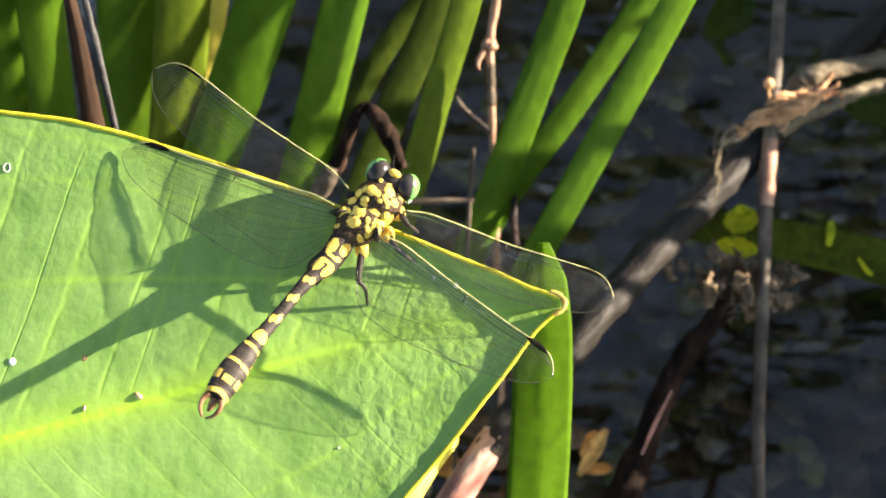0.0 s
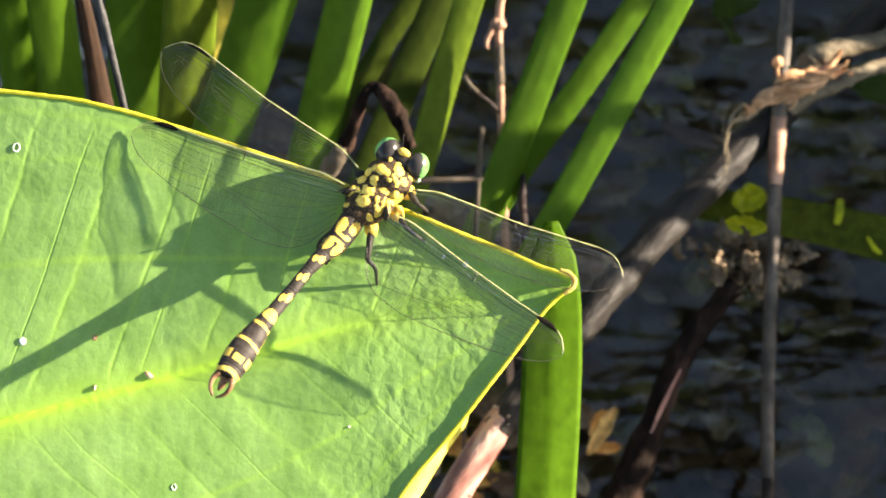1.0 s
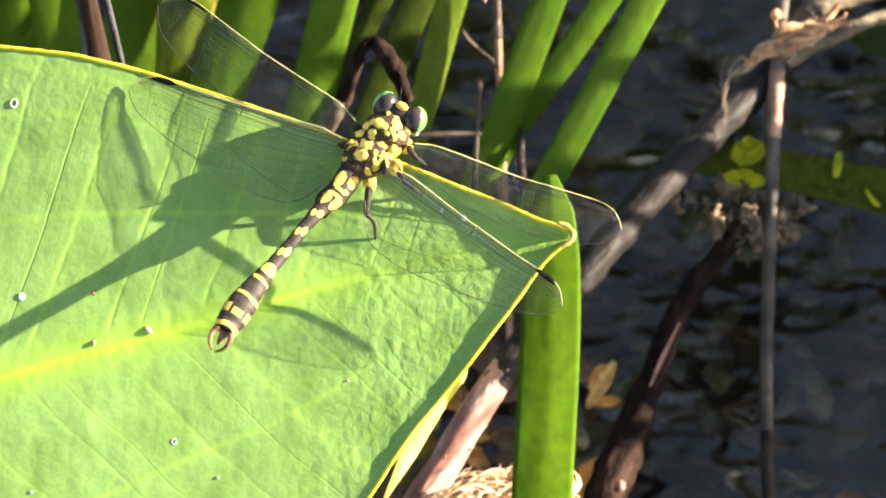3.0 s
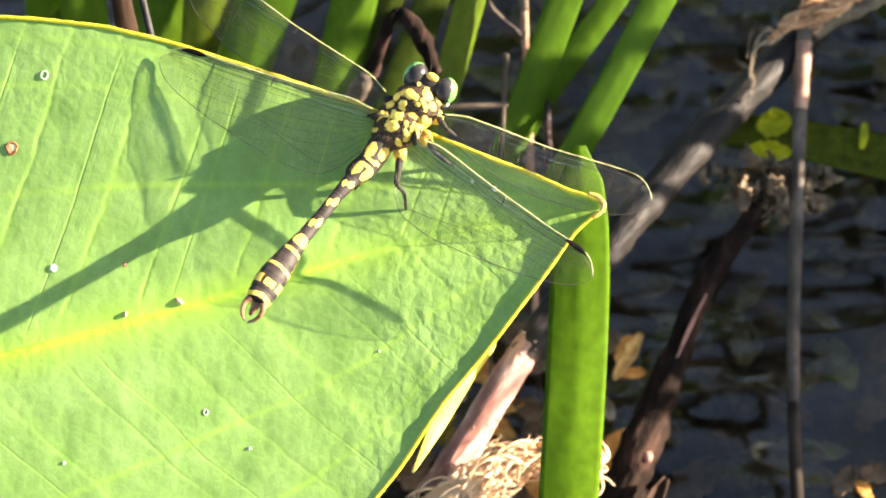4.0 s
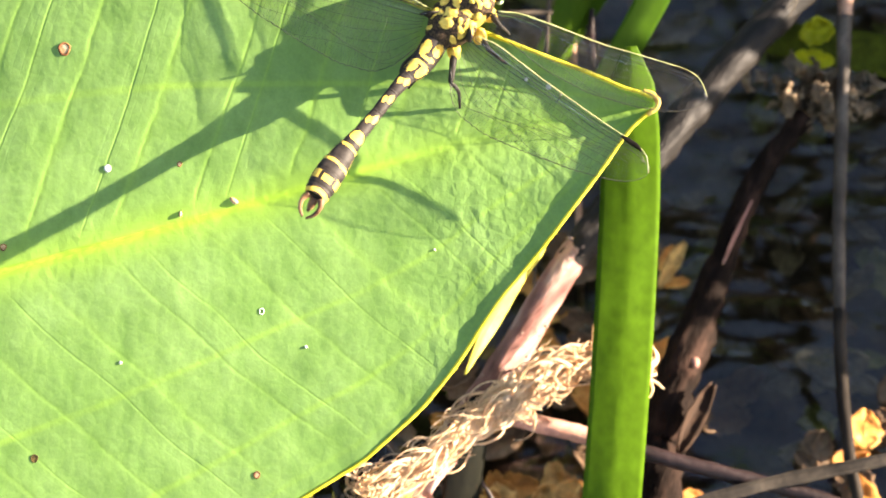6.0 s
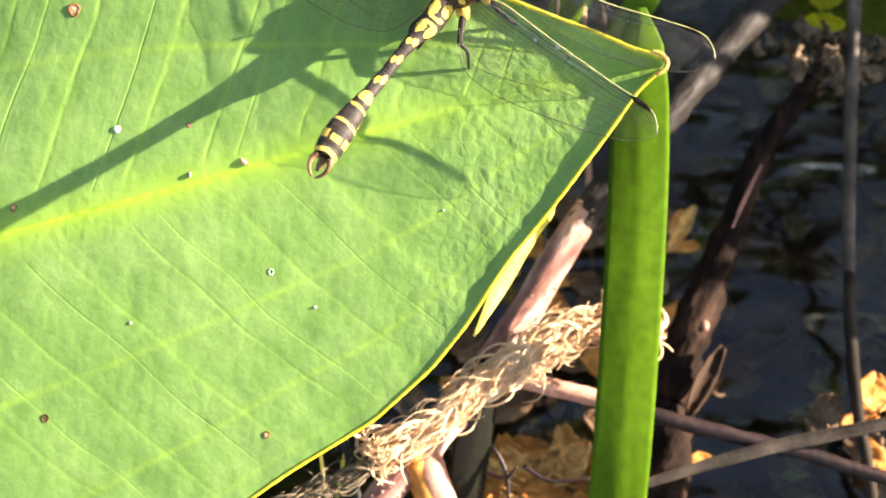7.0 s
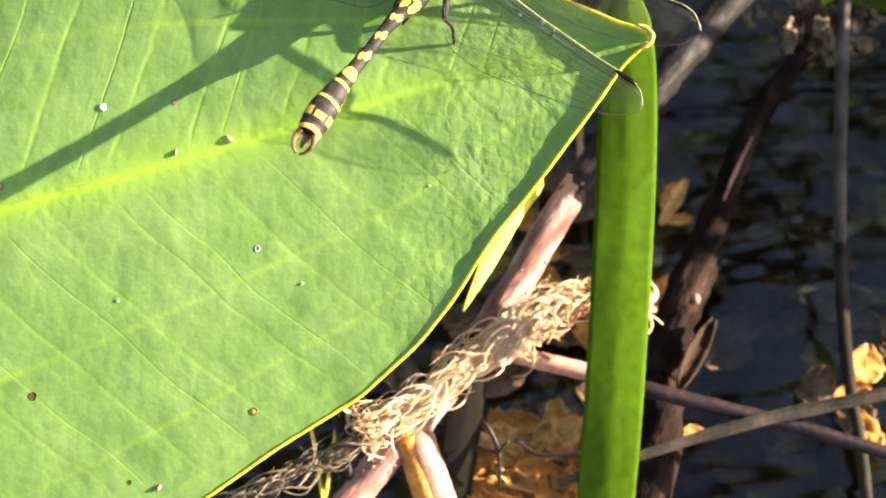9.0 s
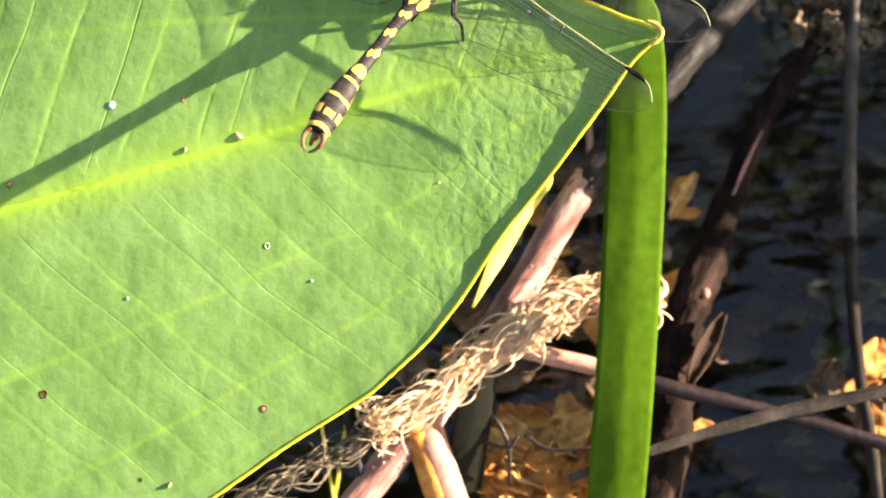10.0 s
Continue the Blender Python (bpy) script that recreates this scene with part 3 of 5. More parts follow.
def build_leaf():
    leaf = thing("arum_leaf", (0, 0, 0), "broad bright green arum leaf with yellow rim, sunlit", "leaf")
    leaf["own_space"] = 1
    leaf.matrix_world = LEAF
    cols, up_rows, low_rows = 380, 84, 120
    ws = [-(1 - i / low_rows) for i in range(low_rows)] + [i / up_rows for i in range(up_rows + 1)]
    verts, mask, side, clear = [], [], [], []
    for i in range(cols + 1):
        s = i / cols
        u = -127.5 + 156.1 * (1 - (1 - s) ** 1.12)
        for w in ws:
            verts.append(on_leaf(u, w))
            mask.append(vein_mask(u, w))
            x = (root_u(u, w) + 118.4) / 7.4 if w < 0 else (root_u(u, w) + 108) / 7.6
            side.append(x + 0.20 * math.sin(2.6 * x) + 0.08 * math.sin(5.1 * x + 1))
            clear.append(step(0.03, 0.10, abs(w)) * (1 - 0.85 * step(0.80, 0.97, abs(w))) * (1 - 0.5 * step(2, 22, u)) * (0.42 if w < 0 else 0.85))
    n = len(ws)
    faces = [(i * n + k, (i + 1) * n + k, (i + 1) * n + k + 1, i * n + k + 1) for i in range(cols) for k in range(n - 1)]
    lam = part("lamina", (verts, faces), M_LAMINA, leaf, "glossy green blade with pale veins")
    att = lam.data.attributes.new("vein", "FLOAT", "POINT")
    att.data.foreach_set("value", mask)
    for key, values in (("side", side), ("open_field", clear)):
        lam.data.attributes.new(key, "FLOAT", "POINT").data.foreach_set("value", values)
    att = lam.data.attributes.new("wrinkle", "FLOAT", "POINT")
    att.data.foreach_set("value", [min(1.0, step(-16, 6, p.x) * (0.75 + 0.7 * noise.noise(Vector((p.x * 0.12, p.y * 0.12, 4.4)))) + 0.35 * step(0.2, 0.6, noise.noise(Vector((p.x * 0.05, p.y * 0.05, 1.1))))) for p in verts])
    sol = lam.modifiers.new("thickness", "SOLIDIFY")
    sol.thickness, sol.offset = 0.0004, -1.0
    # the yellow rim
    us = [-127.0 + 154.6 * i / 150 for i in range(151)]
    part("rim", tube([on_leaf(u, 1.0, 0.05) for u in us] + [Vector((28.3, -8.2, on_leaf(28.0, 1.0).z))], 0.31, 8, 2, 0.25, 3), M_RIM, leaf, "yellow rolled leaf edge")
    part("rim", tube([on_leaf(u, -1.0, 0.02) for u in us] + [Vector((28.4, -9.9, on_leaf(28.0, -1.0).z))], 0.27, 8, 2, 0.25, 8), M_RIM, leaf, "yellow rolled leaf edge")
    z = on_leaf(28.0, 1.0).z
    part("leaf_tip", tube([(26.9, -7.4, z + 0.05), (28.1, -7.8, z + 0.1), (28.9, -8.8, z + 0.1), (28.7, -9.9, z + 0.1), (27.4, -10.8, z)], [0.32, 0.36, 0.44, 0.38, 0.3], 10, 5, 0.2, 2), M_RIM_TIP, leaf, "brownish dried leaf tip")
    part("midrib", tube([on_leaf(-126 + 150 * i / 60, 0.0, -0.5) for i in range(61)], [1.5, 1.3, 1.0, 0.7, 0.45, 0.25], 12, 2, 0.1, 5, 0.45), M_VEIN, leaf, "pale yellow-green midrib")
    for sign, roots in ((-1, SIDE_LOWER), (1, SIDE_UPPER)):
        for u0 in roots:
            pts = []
            for i in range(40):
                d = 2.0 + 1.8 * i
                u = u0 + (d / 1.28 + 0.002 * d * d if sign < 0 else 0.36 * d)
                u -= 0.9 * noise.noise(Vector((u * 0.07, d * 0.07, 5.0 if sign < 0 else 9.0)))
                if u > 26:
                    break
                w = w_of(u, rib(u) + sign * d)
                if abs(w) > 0.86:
                    break
                pts.append(on_leaf(u, w, -0.43))
            if len(pts) > 3:
                part("side_vein", tube(pts, [0.05, 0.11, 0.105, 0.10, 0.10, 0.09, 0.06], 6, 3, 0.3, u0), M_SIDEVEIN, leaf)
    for aw, strength in ARCS:
        part("arc_vein", tube([on_leaf(-112 + 126 * i / 100, aw + 0.012 * noise.noise(Vector((i * 0.23, aw * 7, 0))), -0.11) for i in range(101)], [0.11, 0.11, 0.10, 0.05], 6, 2), M_SIDEVEIN, leaf)
    base = on_leaf(-124, 0.0, -0.8)
    part("petiole", tube([base, base + Vector((-14, -3, -6)), base + Vector((-22, -20, -35)), base + Vector((-22, -52, -92))], [1.6, 2.6, 3.2, 3.6], 12, 8, 0.05, 3), M_VEIN, leaf, "pale green leaf stalk")
    # blemishes that belong to the blade
    for u, v, r, name, mat, text in ((-55.6, 0.0, 0.75, "brown_spot", M_SPOT, "ring-shaped brown spot"), (-28.3, -61.0, 0.40, "brown_spot", M_SPOT, "small brown spot"), (-39.1, -16.9, 0.30, "brown_spot", M_SPOT, "tiny reddish spot"), (-59.4, -58.3, 0.45, "insect_hole", M_HOLE, "small dark insect hole"), (-45.9, -70.6, 0.25, "insect_hole", M_HOLE, "small dark insect hole"), (-64.0, -28.5, 0.4, "brown_spot", M_SPOT, "small brown spot")):
        c = on_leaf_at(u, v, 0.0)
        ring = [c + Vector((math.cos(a) * r * (1 + 0.15 * math.sin(3 * a)), math.sin(a) * r * 1.15, 0.02)) for a in [2 * math.pi * k / 14 for k in range(15)]]
        spot = part(name, tube(ring, r * 0.22, 6, 2), mat, leaf, text)
        part("middle", ball(c + Vector((0, 0, 0.01)), ((r * 0.9, 0, 0), (0, r, 0), (0, 0, 0.05)), 6, 14), mat if mat is M_HOLE else M_SEED, spot)
    return leaf


def leaf_things():
    """What lies loose on the leaf: droppings, seed husks, a ring of dried foam."""
    for u, v, r, hollow in ((-51.0, 10.6, 0.6, 1), (-49.3, -17.4, 0.5, 0), (-27.5, -38.0, 0.42, 1), (-21.3, -43.1, 0.2, 0), (-3, -29.5, 0.16, 0), (13.6, -6.3, 0.4, 0), (10.4, -5.2, 0.25, 0), (-47.4, -45.0, 0.22, 0)):
        c = on_leaf_at(u, v, 0.05)
        ob = thing("dropping", (0, 0, 0), "small whitish dried dropping on the leaf", "dropping", "droppings on the leaf")
        ob["own_space"] = 1
        ob.matrix_world = LEAF @ Matrix.Translation(c * MM)
        if hollow:
            geo = tube([(math.cos(a) * r * 0.75, math.sin(a) * r, 0.04) for a in [2 * math.pi * k / 14 for k in range(15)]], r * 0.13, 6, 2, 0.3, u)
        else:
            geo = ball((0, 0, 0.06), ((r, 0, 0), (0, r * 1.1, 0), (0, 0, 0.09)), 8, 14, 0.3, u)
        part("crust", geo, M_DROP, ob)
    ob = thing("dropping", (14.8, -9.2, 38.2), "tiny white speck on the green reed blade", "dropping", "droppings on the leaf")
    part("crust", ball((14.8, -9.2, 38.2), ((0.16, 0, 0), (0, 0.14, 0.2), (0, -0.2, 0.2)), 8, 12, 0.3, 2), M_DROP, ob)
    for u, v, ln, turn in ((-31.4, -22.2, 0.75, -35), (-39.0, -24.0, 0.42, 80), (-41.8, -71.4, 0.5, 60)):
        c = on_leaf_at(u, v, 0.04)
        ob = thing("seed_husk", (0, 0, 0), "tiny straw-coloured seed husk on the leaf", "seed", "seed husks on the leaf")
        ob["own_space"] = 1
        ob.matrix_world = LEAF @ Matrix.Translation(c * MM) @ pose(0, 0, 0, 0, 0, turn)
        part("husk", ball((0, 0, 0.1), ((ln, 0, 0), (0, ln * 0.5, 0), (0, 0, 0.3)), 8, 14, 0.25, u), M_SEED, ob)
        part("tip", ball((ln * 0.8, 0, 0.12), ((ln * 0.3, 0, 0), (0, ln * 0.2, 0), (0, 0, 0.15)), 6, 8), M_SPOT, ob, "brown tip")


build_leaf()
leaf_things()


# ---- the dragonfly ----
SPINE = [(-2.6, -0.6, 5.3), (-4.8, -4.0, 6.5), (-6.7, -5.9, 7.4), (-8.8, -8.4, 8.6), (-11.0, -11.4, 10.0), (-13.3, -14.4, 11.4), (-14.8, -16.4, 12.4), (-16.4, -18.7, 13.5), (-17.7, -20.7, 14.5), (-18.9, -22.7, 15.4), (-19.5, -23.8, 16.0)]
GIRTH = [1.9, 1.75, 1.15, 0.92, 0.90, 1.05, 1.35, 1.85, 2.1, 1.9, 1.6]


# yellow plates on the thorax: along it, across it, half length, half width, turn
PLATES = [(2.45, -1.35, 1.38, 0.65, 72), (4.18, 0.47, 0.62, 0.95, 26), (5.31, -0.30, 0.34, 0.70, 46), (2.70, 1.25, 0.35, 0.91, 21), (0.74, -1.05, 0.58, 0.75, 26),
          (-0.30, -2.76, 0.72, 0.38, 72), (-0.98, -0.55, 0.90, 0.72, 67), (-2.03, -2.21, 0.87, 0.40, 57), (-3.02, -2.51, 0.42, 0.32, 67), (-2.57, -0.25, 0.90, 0.80, 47),
          (0.58, 1.06, 0.72, 0.35, 77), (1.08, 3.02, 1.11, 0.70, 52), (2.06, 0.58, 0.37, 0.32, 47), (-0.91, 2.68, 0.58, 0.96, 41), (-1.02, 1.19, 0.40, 0.43, 47),
          (-1.86, 1.91, 0.40, 0.35, 67), (-3.52, 2.02, 0.53, 0.37, 92), (-4.40, -1.79, 0.42, 0.35, 67), (2.93, 4.23, 0.5, 0.7, 47), (3.5, 2.1, 0.42, 0.65, 20), (4.9, 2.0, 0.35, 0.7, 30), (4.6, -1.7, 0.35, 0.6, 60)]


def plate_at(x, y):
    """Above 0.5 on a yellow plate of the thorax, below between them."""
    best = 0.0
    for a, b, ra, rb, turn in PLATES:
        g = radians(turn)
        p, q = (x - a) * math.cos(g) + (y - b) * math.sin(g), -(x - a) * math.sin(g) + (y - b) * math.cos(g)
        best = max(best, 1.0 - 0.5 * math.hypot(p / ra, q / rb))
    return max(0.0, best)


def segment_mask(k, a, s):
    """Whether the place at angle a round the back and s along a segment is yellow. a = 0 is the back."""
    x = a / math.pi
    if k == 0:
        return ((x - 0.18) / 0.14) ** 2 + ((s - 0.34) / 0.25) ** 2 < 1 or ((x + 0.18) / 0.14) ** 2 + ((s - 0.48) / 0.28) ** 2 < 1 or (abs(x) < 0.25 and 0.74 < s + 0.3 * abs(x) < 0.9) or (0.46 < abs(x) < 0.7 and 0.1 < s < 0.7)
    if k == 1:
        return ((x - 0.19) / 0.15) ** 2 + ((s - 0.42) / 0.40) ** 2 < 1 or ((x + 0.2) / 0.16) ** 2 + ((s - 0.5) / 0.42) ** 2 < 1 or (abs(x) < 0.2 and s < 0.2) or (0.45 < abs(x) < 0.6 and 0.3 < s < 0.9)
    if k in (2, 3, 4):
        return ((x - 0.13) / 0.16) ** 2 + ((s - 0.32) / 0.17) ** 2 < 1 or ((x + 0.15) / 0.13) ** 2 + ((s - 0.46) / 0.15) ** 2 < 1
    if k == 5:
        return (x / 0.36) ** 2 + ((s - 0.42) / 0.36) ** 2 < 1
    if k == 6:
        return abs(x) < 0.42 and 0.08 < s - 0.1 * x < 0.25 or (abs(x) > 0.42 and ((s - 0.75) / 0.22) ** 2 < 1 and abs(x) < 0.62)
    if k == 7:
        return abs(x) < 0.45 and 0.22 < s - 0.12 * x < 0.40 or (0.46 < abs(x) < 0.62 and 0.55 < s < 0.95)
    if k == 8:
        return (abs(x) < 0.12 and 0.25 < s < 0.6) or (0.22 < abs(x) < 0.40 and 0.1 < s < 0.62) or (0.48 < abs(x) < 0.6 and 0.1 < s < 0.6)
    return abs(x) < 0.55 and 0.42 < s + 0.1 * math.cos(x * 9) < 0.95


def wing_geo(base, tip, chord, bow, kind, camber=0.0, ridge=1.0):
    """Membrane, veins, leading edge and dark cell of a wing. base and tip are the ends of its axis, chord its vector to the rear."""
    b, t, c = Vector(base), Vector(tip), Vector(chord)
    ahead = {"fore": [(0, 0.05), (0.1, 0.2), (0.3, 0.22), (0.5, 0.24), (0.7, 0.33), (0.85, 0.40), (0.92, 0.38), (0.97, 0.24), (1.0, 0.0)],
             "hind": [(0, 0.1), (0.1, 0.2), (0.4, 0.2), (0.7, 0.24), (0.85, 0.29), (0.92, 0.28), (0.97, 0.18), (1.0, 0.0)]}[kind]
    behind = {"fore": [(0, 0.3), (0.1, 0.42), (0.3, 0.70), (0.5, 0.80), (0.7, 0.72), (0.85, 0.56), (0.93, 0.40), (0.98, 0.19), (1.0, 0.0)],
              "hind": [(0, 0.5), (0.05, 0.86), (0.14, 1.1), (0.3, 1.1), (0.5, 0.92), (0.7, 0.70), (0.85, 0.48), (0.93, 0.33), (0.98, 0.16), (1.0, 0.0)]}[kind]

    def place(s, q, lift=0.0):
        front, rear = (smooth_between(tab, s, min(0.03, 1.0 - s)) for tab in (ahead, behind))
        y = -front + (front + rear) * q
        pleat = 0.22 * math.cos(q * 52) * (1 - step(0.14, 0.30, q)) * (1 - step(0.6, 0.8, s)) + 0.03 * math.cos(q * 40) * (1 - s)
        pleat += 0.09 * noise.noise(Vector((s * 26, q * 9, b.y))) + camber * step(0.15, 0.6, q) * math.sin(math.pi * min(1.0, s * 0.9 + 0.1))
        sag = 0.25 * noise.noise(Vector((s * 4, q * 2, bow * 9 + b.x)))
        return b + (t - b) * s + c * y + Vector((0, 0, pleat + sag + lift))

    normal = (t - b).cross(c).normalized()

    def vein(pts, width, tall=0.012):
        """A thin flat vein lying in the wing."""
        verts, faces = [], []
        for i, p in enumerate(pts):
            d = pts[min(i + 1, len(pts) - 1)] - pts[max(i - 1, 0)]
            side = d.cross(normal).normalized() * width
            verts += [p + side + normal * tall, p - side + normal * tall, p - side - normal * tall, p + side - normal * tall]
        for i in range(len(pts) - 1):
            for k in range(4):
                a, e = i * 4 + k, i * 4 + (k + 1) % 4
                faces.append((a, e, e + 4, a + 4))
        return verts, faces

    cols = 90
    qs = [0.022 * i for i in range(13)] + [0.264 + 0.736 * i / 12 for i in range(1, 13)]
    rows = len(qs) - 1
    ss = [1 - (1 - i / cols) ** 1.15 for i in range(cols + 1)]
    verts = [place(s, q) for s in ss for q in qs]
    n = rows + 1
    skin = (verts, [(i * n + j, (i + 1) * n + j, (i + 1) * n + j + 1, i * n + j + 1) for i in range(cols) for j in range(rows)])
    r2 = random.Random(int(100 * abs(b.x) + 10 * abs(t.y)))
    lines = [0.05, 0.10, 0.16, 0.24, 0.33, 0.42, 0.51, 0.60, 0.69, 0.78, 0.88]
    veins = []
    ends = [0.93, 0.96, 0.96, 0.95, 0.94, 0.93, 0.9, 0.87, 0.84, 0.78, 0.7]
    for q, e in zip(lines, ends):
        pts = [place(e * i / 22, q * (1 + 0.12 * math.sin(i * 0.32 + q * 9)), 0.01) for i in range(23)]
        veins.append(vein(pts, 0.04 if q < 0.2 else 0.022, ridge * (0.10 if q < 0.2 else 0.02)))
    veins.append(vein([place(0.995 * i / 60, 1.0 - 0.012 * (i % 2)) for i in range(61)], 0.05, 0.025))
    for (qa, qb) in zip([0.0] + lines, lines + [1.0]):
        s = 0.09 + 0.04 * r2.random()
        pitch = 0.022 if qb < 0.3 else 0.016
        while s < 0.97:
            if not (qb > 0.4 and s > 0.93):
                lean = r2.uniform(-0.008, 0.008)
                veins.append(vein([place(s, qa), place(min(s + lean, 0.99), qb)], 0.015, ridge * 0.02))
            s += pitch * r2.uniform(0.7, 1.35)
    node = tube([place(0.47, 0.0), place(0.475, 0.13)], 0.10, 6, 2)
    costa = tube([place(0.012 + 0.98 * i / 80, 0.0, 0.02) for i in range(81)], [0.08, 0.10, 0.085, 0.08, 0.065, 0.05], 6, 1)
    veins.append(vein([place(0.80 + 0.195 * i / 40, 0.0, 0.02) for i in range(41)], 0.06))
    cell = ribbon([place(s, 0.035, 0.10) for s in (0.80, 0.825, 0.855, 0.885, 0.915)], [w * (0.5 if kind == "fore" else 0.85) for w in (0.35, 0.85, 0.95, 0.85, 0.25)], (0, 0, 1), 0.0, 0.14, 4, 4)
    return skin, join(*veins, node), costa, cell


def build_dragonfly():
    fly = thing("dragonfly", (0, 0, 0), "black and yellow clubtail dragonfly with clear wings perched on the leaf", "dragonfly")
    fly["own_space"] = 1
    fly.matrix_world = LEAF
    axis = Vector((0.68, 0.73, 0.02)).normalized()
    across = Vector((0.73, -0.68, 0.06)).normalized()
    back = across.cross(axis).normalized()
    if back.z < 0:
        back = -back
    # thorax: three fused swellings
    c = Vector((0.8, 3.4, 4.9))
    body = join(ball(c + axis * 2.2, (axis * 3.6, across * 3.4, back * 2.9), 56, 72, 0.10, 1), ball(c - axis * 1.3, (axis * 3.8, across * 3.5, back * 2.75), 56, 72, 0.10, 4), ball(c - axis * 3.9, (axis * 2.2, across * 2.3, back * 2.2), 40, 56, 0.1, 6))
    spots = []
    for i, p in enumerate(body[0]):
        d = p - c
        q = plate_at(d.dot(axis), d.dot(across)) if d.dot(back) > -0.5 else max(0.0, 0.62 + 0.9 * noise.noise(d * 0.9))
        spots.append(q)
        body[0][i] = p + back * 0.22 * step(0.35, 0.75, q)
    thorax = part("thorax", body, M_THORAX, fly, "black thorax with yellow patches")
    thorax.data.attributes.new("spot", "FLOAT", "POINT").data.foreach_set("value", spots)
    for s in (-1, 1):
        for k, x in enumerate((1.2, -0.4, -2.2)):
            part("wing_joint", ball(c + axis * x + across * s * 2.4 + back * 1.75, (axis * 0.8, across * 0.6, back * 0.6), 8, 12, 0.2, k), M_BODYYELLOW, thorax, "yellow wing joint")
    # head
    h = Vector((4.25, 7.95, 5.0))
    thorax_axes = axis, across, back
    across = Vector((0.87, -0.48, 0.06)).normalized()
    axis = Vector((0.48, 0.87, 0.02)).normalized()
    back = across.cross(axis).normalized()
    head = part("head", join(ball(h, (axis * 1.7, across * 3.0, back * 1.9), 14, 20), ball(h - axis * 1.4 - back * 0.1, (axis * 0.9, across * 1.2, back * 1.2), 10, 14)), M_BLACK, fly, "black head")
    for s in (-1, 1):
        ec = h + across * s * 2.35 + axis * 0.25 + back * 0.35
        verts, faces = ball(ec, (axis * 2.05, across * 1.75, back * 1.95), 20, 28)
        idx = []
        for f in faces:
            m = sum((verts[i] for i in f), Vector()) / len(f) - ec
            rimness = m.dot(across) * s / 1.75 + 0.55 * m.dot(axis) / 2.05 - 0.62 * m.dot(back) / 1.95
            idx.append(1 if rimness < 0.10 else 0)
        part("compound_eye", (verts, faces), [M_EYEGREEN, M_EYEDARK], head, "green eye with dark grey top", index=idx)
    part("occiput", ball(h + axis * 0.95 + back * 1.75, (axis * 0.6, across * 0.95, back * 0.4), 8, 14), M_BODYYELLOW, head, "yellow spot between the eyes")
    part("nape", ball(h - axis * 1.5 + back * 1.3, (axis * 0.9, across * 0.6, back * 0.5), 8, 14), M_BODYYELLOW, head, "yellow stripe behind the head")
    # pale knob put in for the white shine below the eye
    part("cheek", ball(h - axis * 1.15 + across * 3.2 - back * 0.5, (axis * 0.6, across * 0.55, back * 0.6), 8, 14, 0.2, 3), M_PALE_SHINE, head, "pale greenish knob standing in for the white shine below the eye")
    for s in (-1, 1):
        a = h + axis * 1.6 + across * s * 0.7 + back * 0.9
        part("antenna", tube([a, a + axis * 0.9 + back * 0.5 + across * s * 0.3, a + axis * 1.8 + back * 0.6 + across * s * 0.7], [0.10, 0.06, 0.02], 5, 4), M_BLACK, head)
    axis, across, back = thorax_axes
    # abdomen, ten rings
    path = [Vector(p) for p in SPINE]
    fine = spline(path, 16)
    n = len(fine)
    rings = 48
    for k in range(10):
        verts, faces, idx = [], [], []
        rows = list(range(k * 16, k * 16 + 17))
        for i in rows:
            p = fine[i]
            t = (fine[min(i + 1, n - 1)] - fine[max(i - 1, 0)]).normalized()
            up = (Vector((0.15, -0.1, 1.0)) - t * Vector((0.15, -0.1, 1.0)).dot(t)).normalized()
            side = t.cross(up)
            s = (i - rows[0]) / 16
            r = at_fraction(GIRTH, i / (n - 1)) * (1 - 0.07 * (2 * s - 1) ** 6)
            for q in range(rings):
                a = 2 * math.pi * q / rings
                verts.append(p + up * math.cos(a) * r * 0.70 + side * math.sin(a) * r)
        for i in range(16):
            for q in range(rings):
                a, b = i * rings + q, i * rings + (q + 1) % rings
                faces.append((a, b, b + rings, a + rings))
                ang = 2 * math.pi * (q + 0.5) / rings
                ang = ang - 2 * math.pi if ang > math.pi else ang
                idx.append(1 if segment_mask(k, -ang, (i + 0.5) / 16) else 0)
        faces += [tuple(range(rings)), tuple(range(16 * rings + rings - 1, 16 * rings - 1, -1))]
        idx += [0, 0]
        part("abdomen_segment", (verts, faces), [M_BLACK, M_BODYYELLOW], fly, index=idx)
    e = path[-1]
    t = Vector((-0.47, -0.87, 0.10)).normalized()
    up = (Vector((0, 0, 1)) - t * t.z).normalized()
    side = t.cross(up)
    for s in (-1, 1):
        pts = [e + side * s * 0.95 + up * 0.3, e + t * 1.1 + side * s * 1.35 + up * 0.35, e + t * 2.3 + side * s * 1.05 + up * 0.1, e + t * 3.1 + side * s * 0.25 - up * 0.2]
        part("clasper", tube(pts, [0.50, 0.34, 0.28, 0.16], 10, 6, 0.1, s), M_CLASP, fly, "brown hooked tail clasper")
    part("lower_clasper", tube([e - up * 0.7, e + t * 1.2 - up * 0.9, e + t * 2.0 - up * 0.5], [0.7, 0.5, 0.2], 10, 5), M_CLASP, fly, "dark lower clasper")
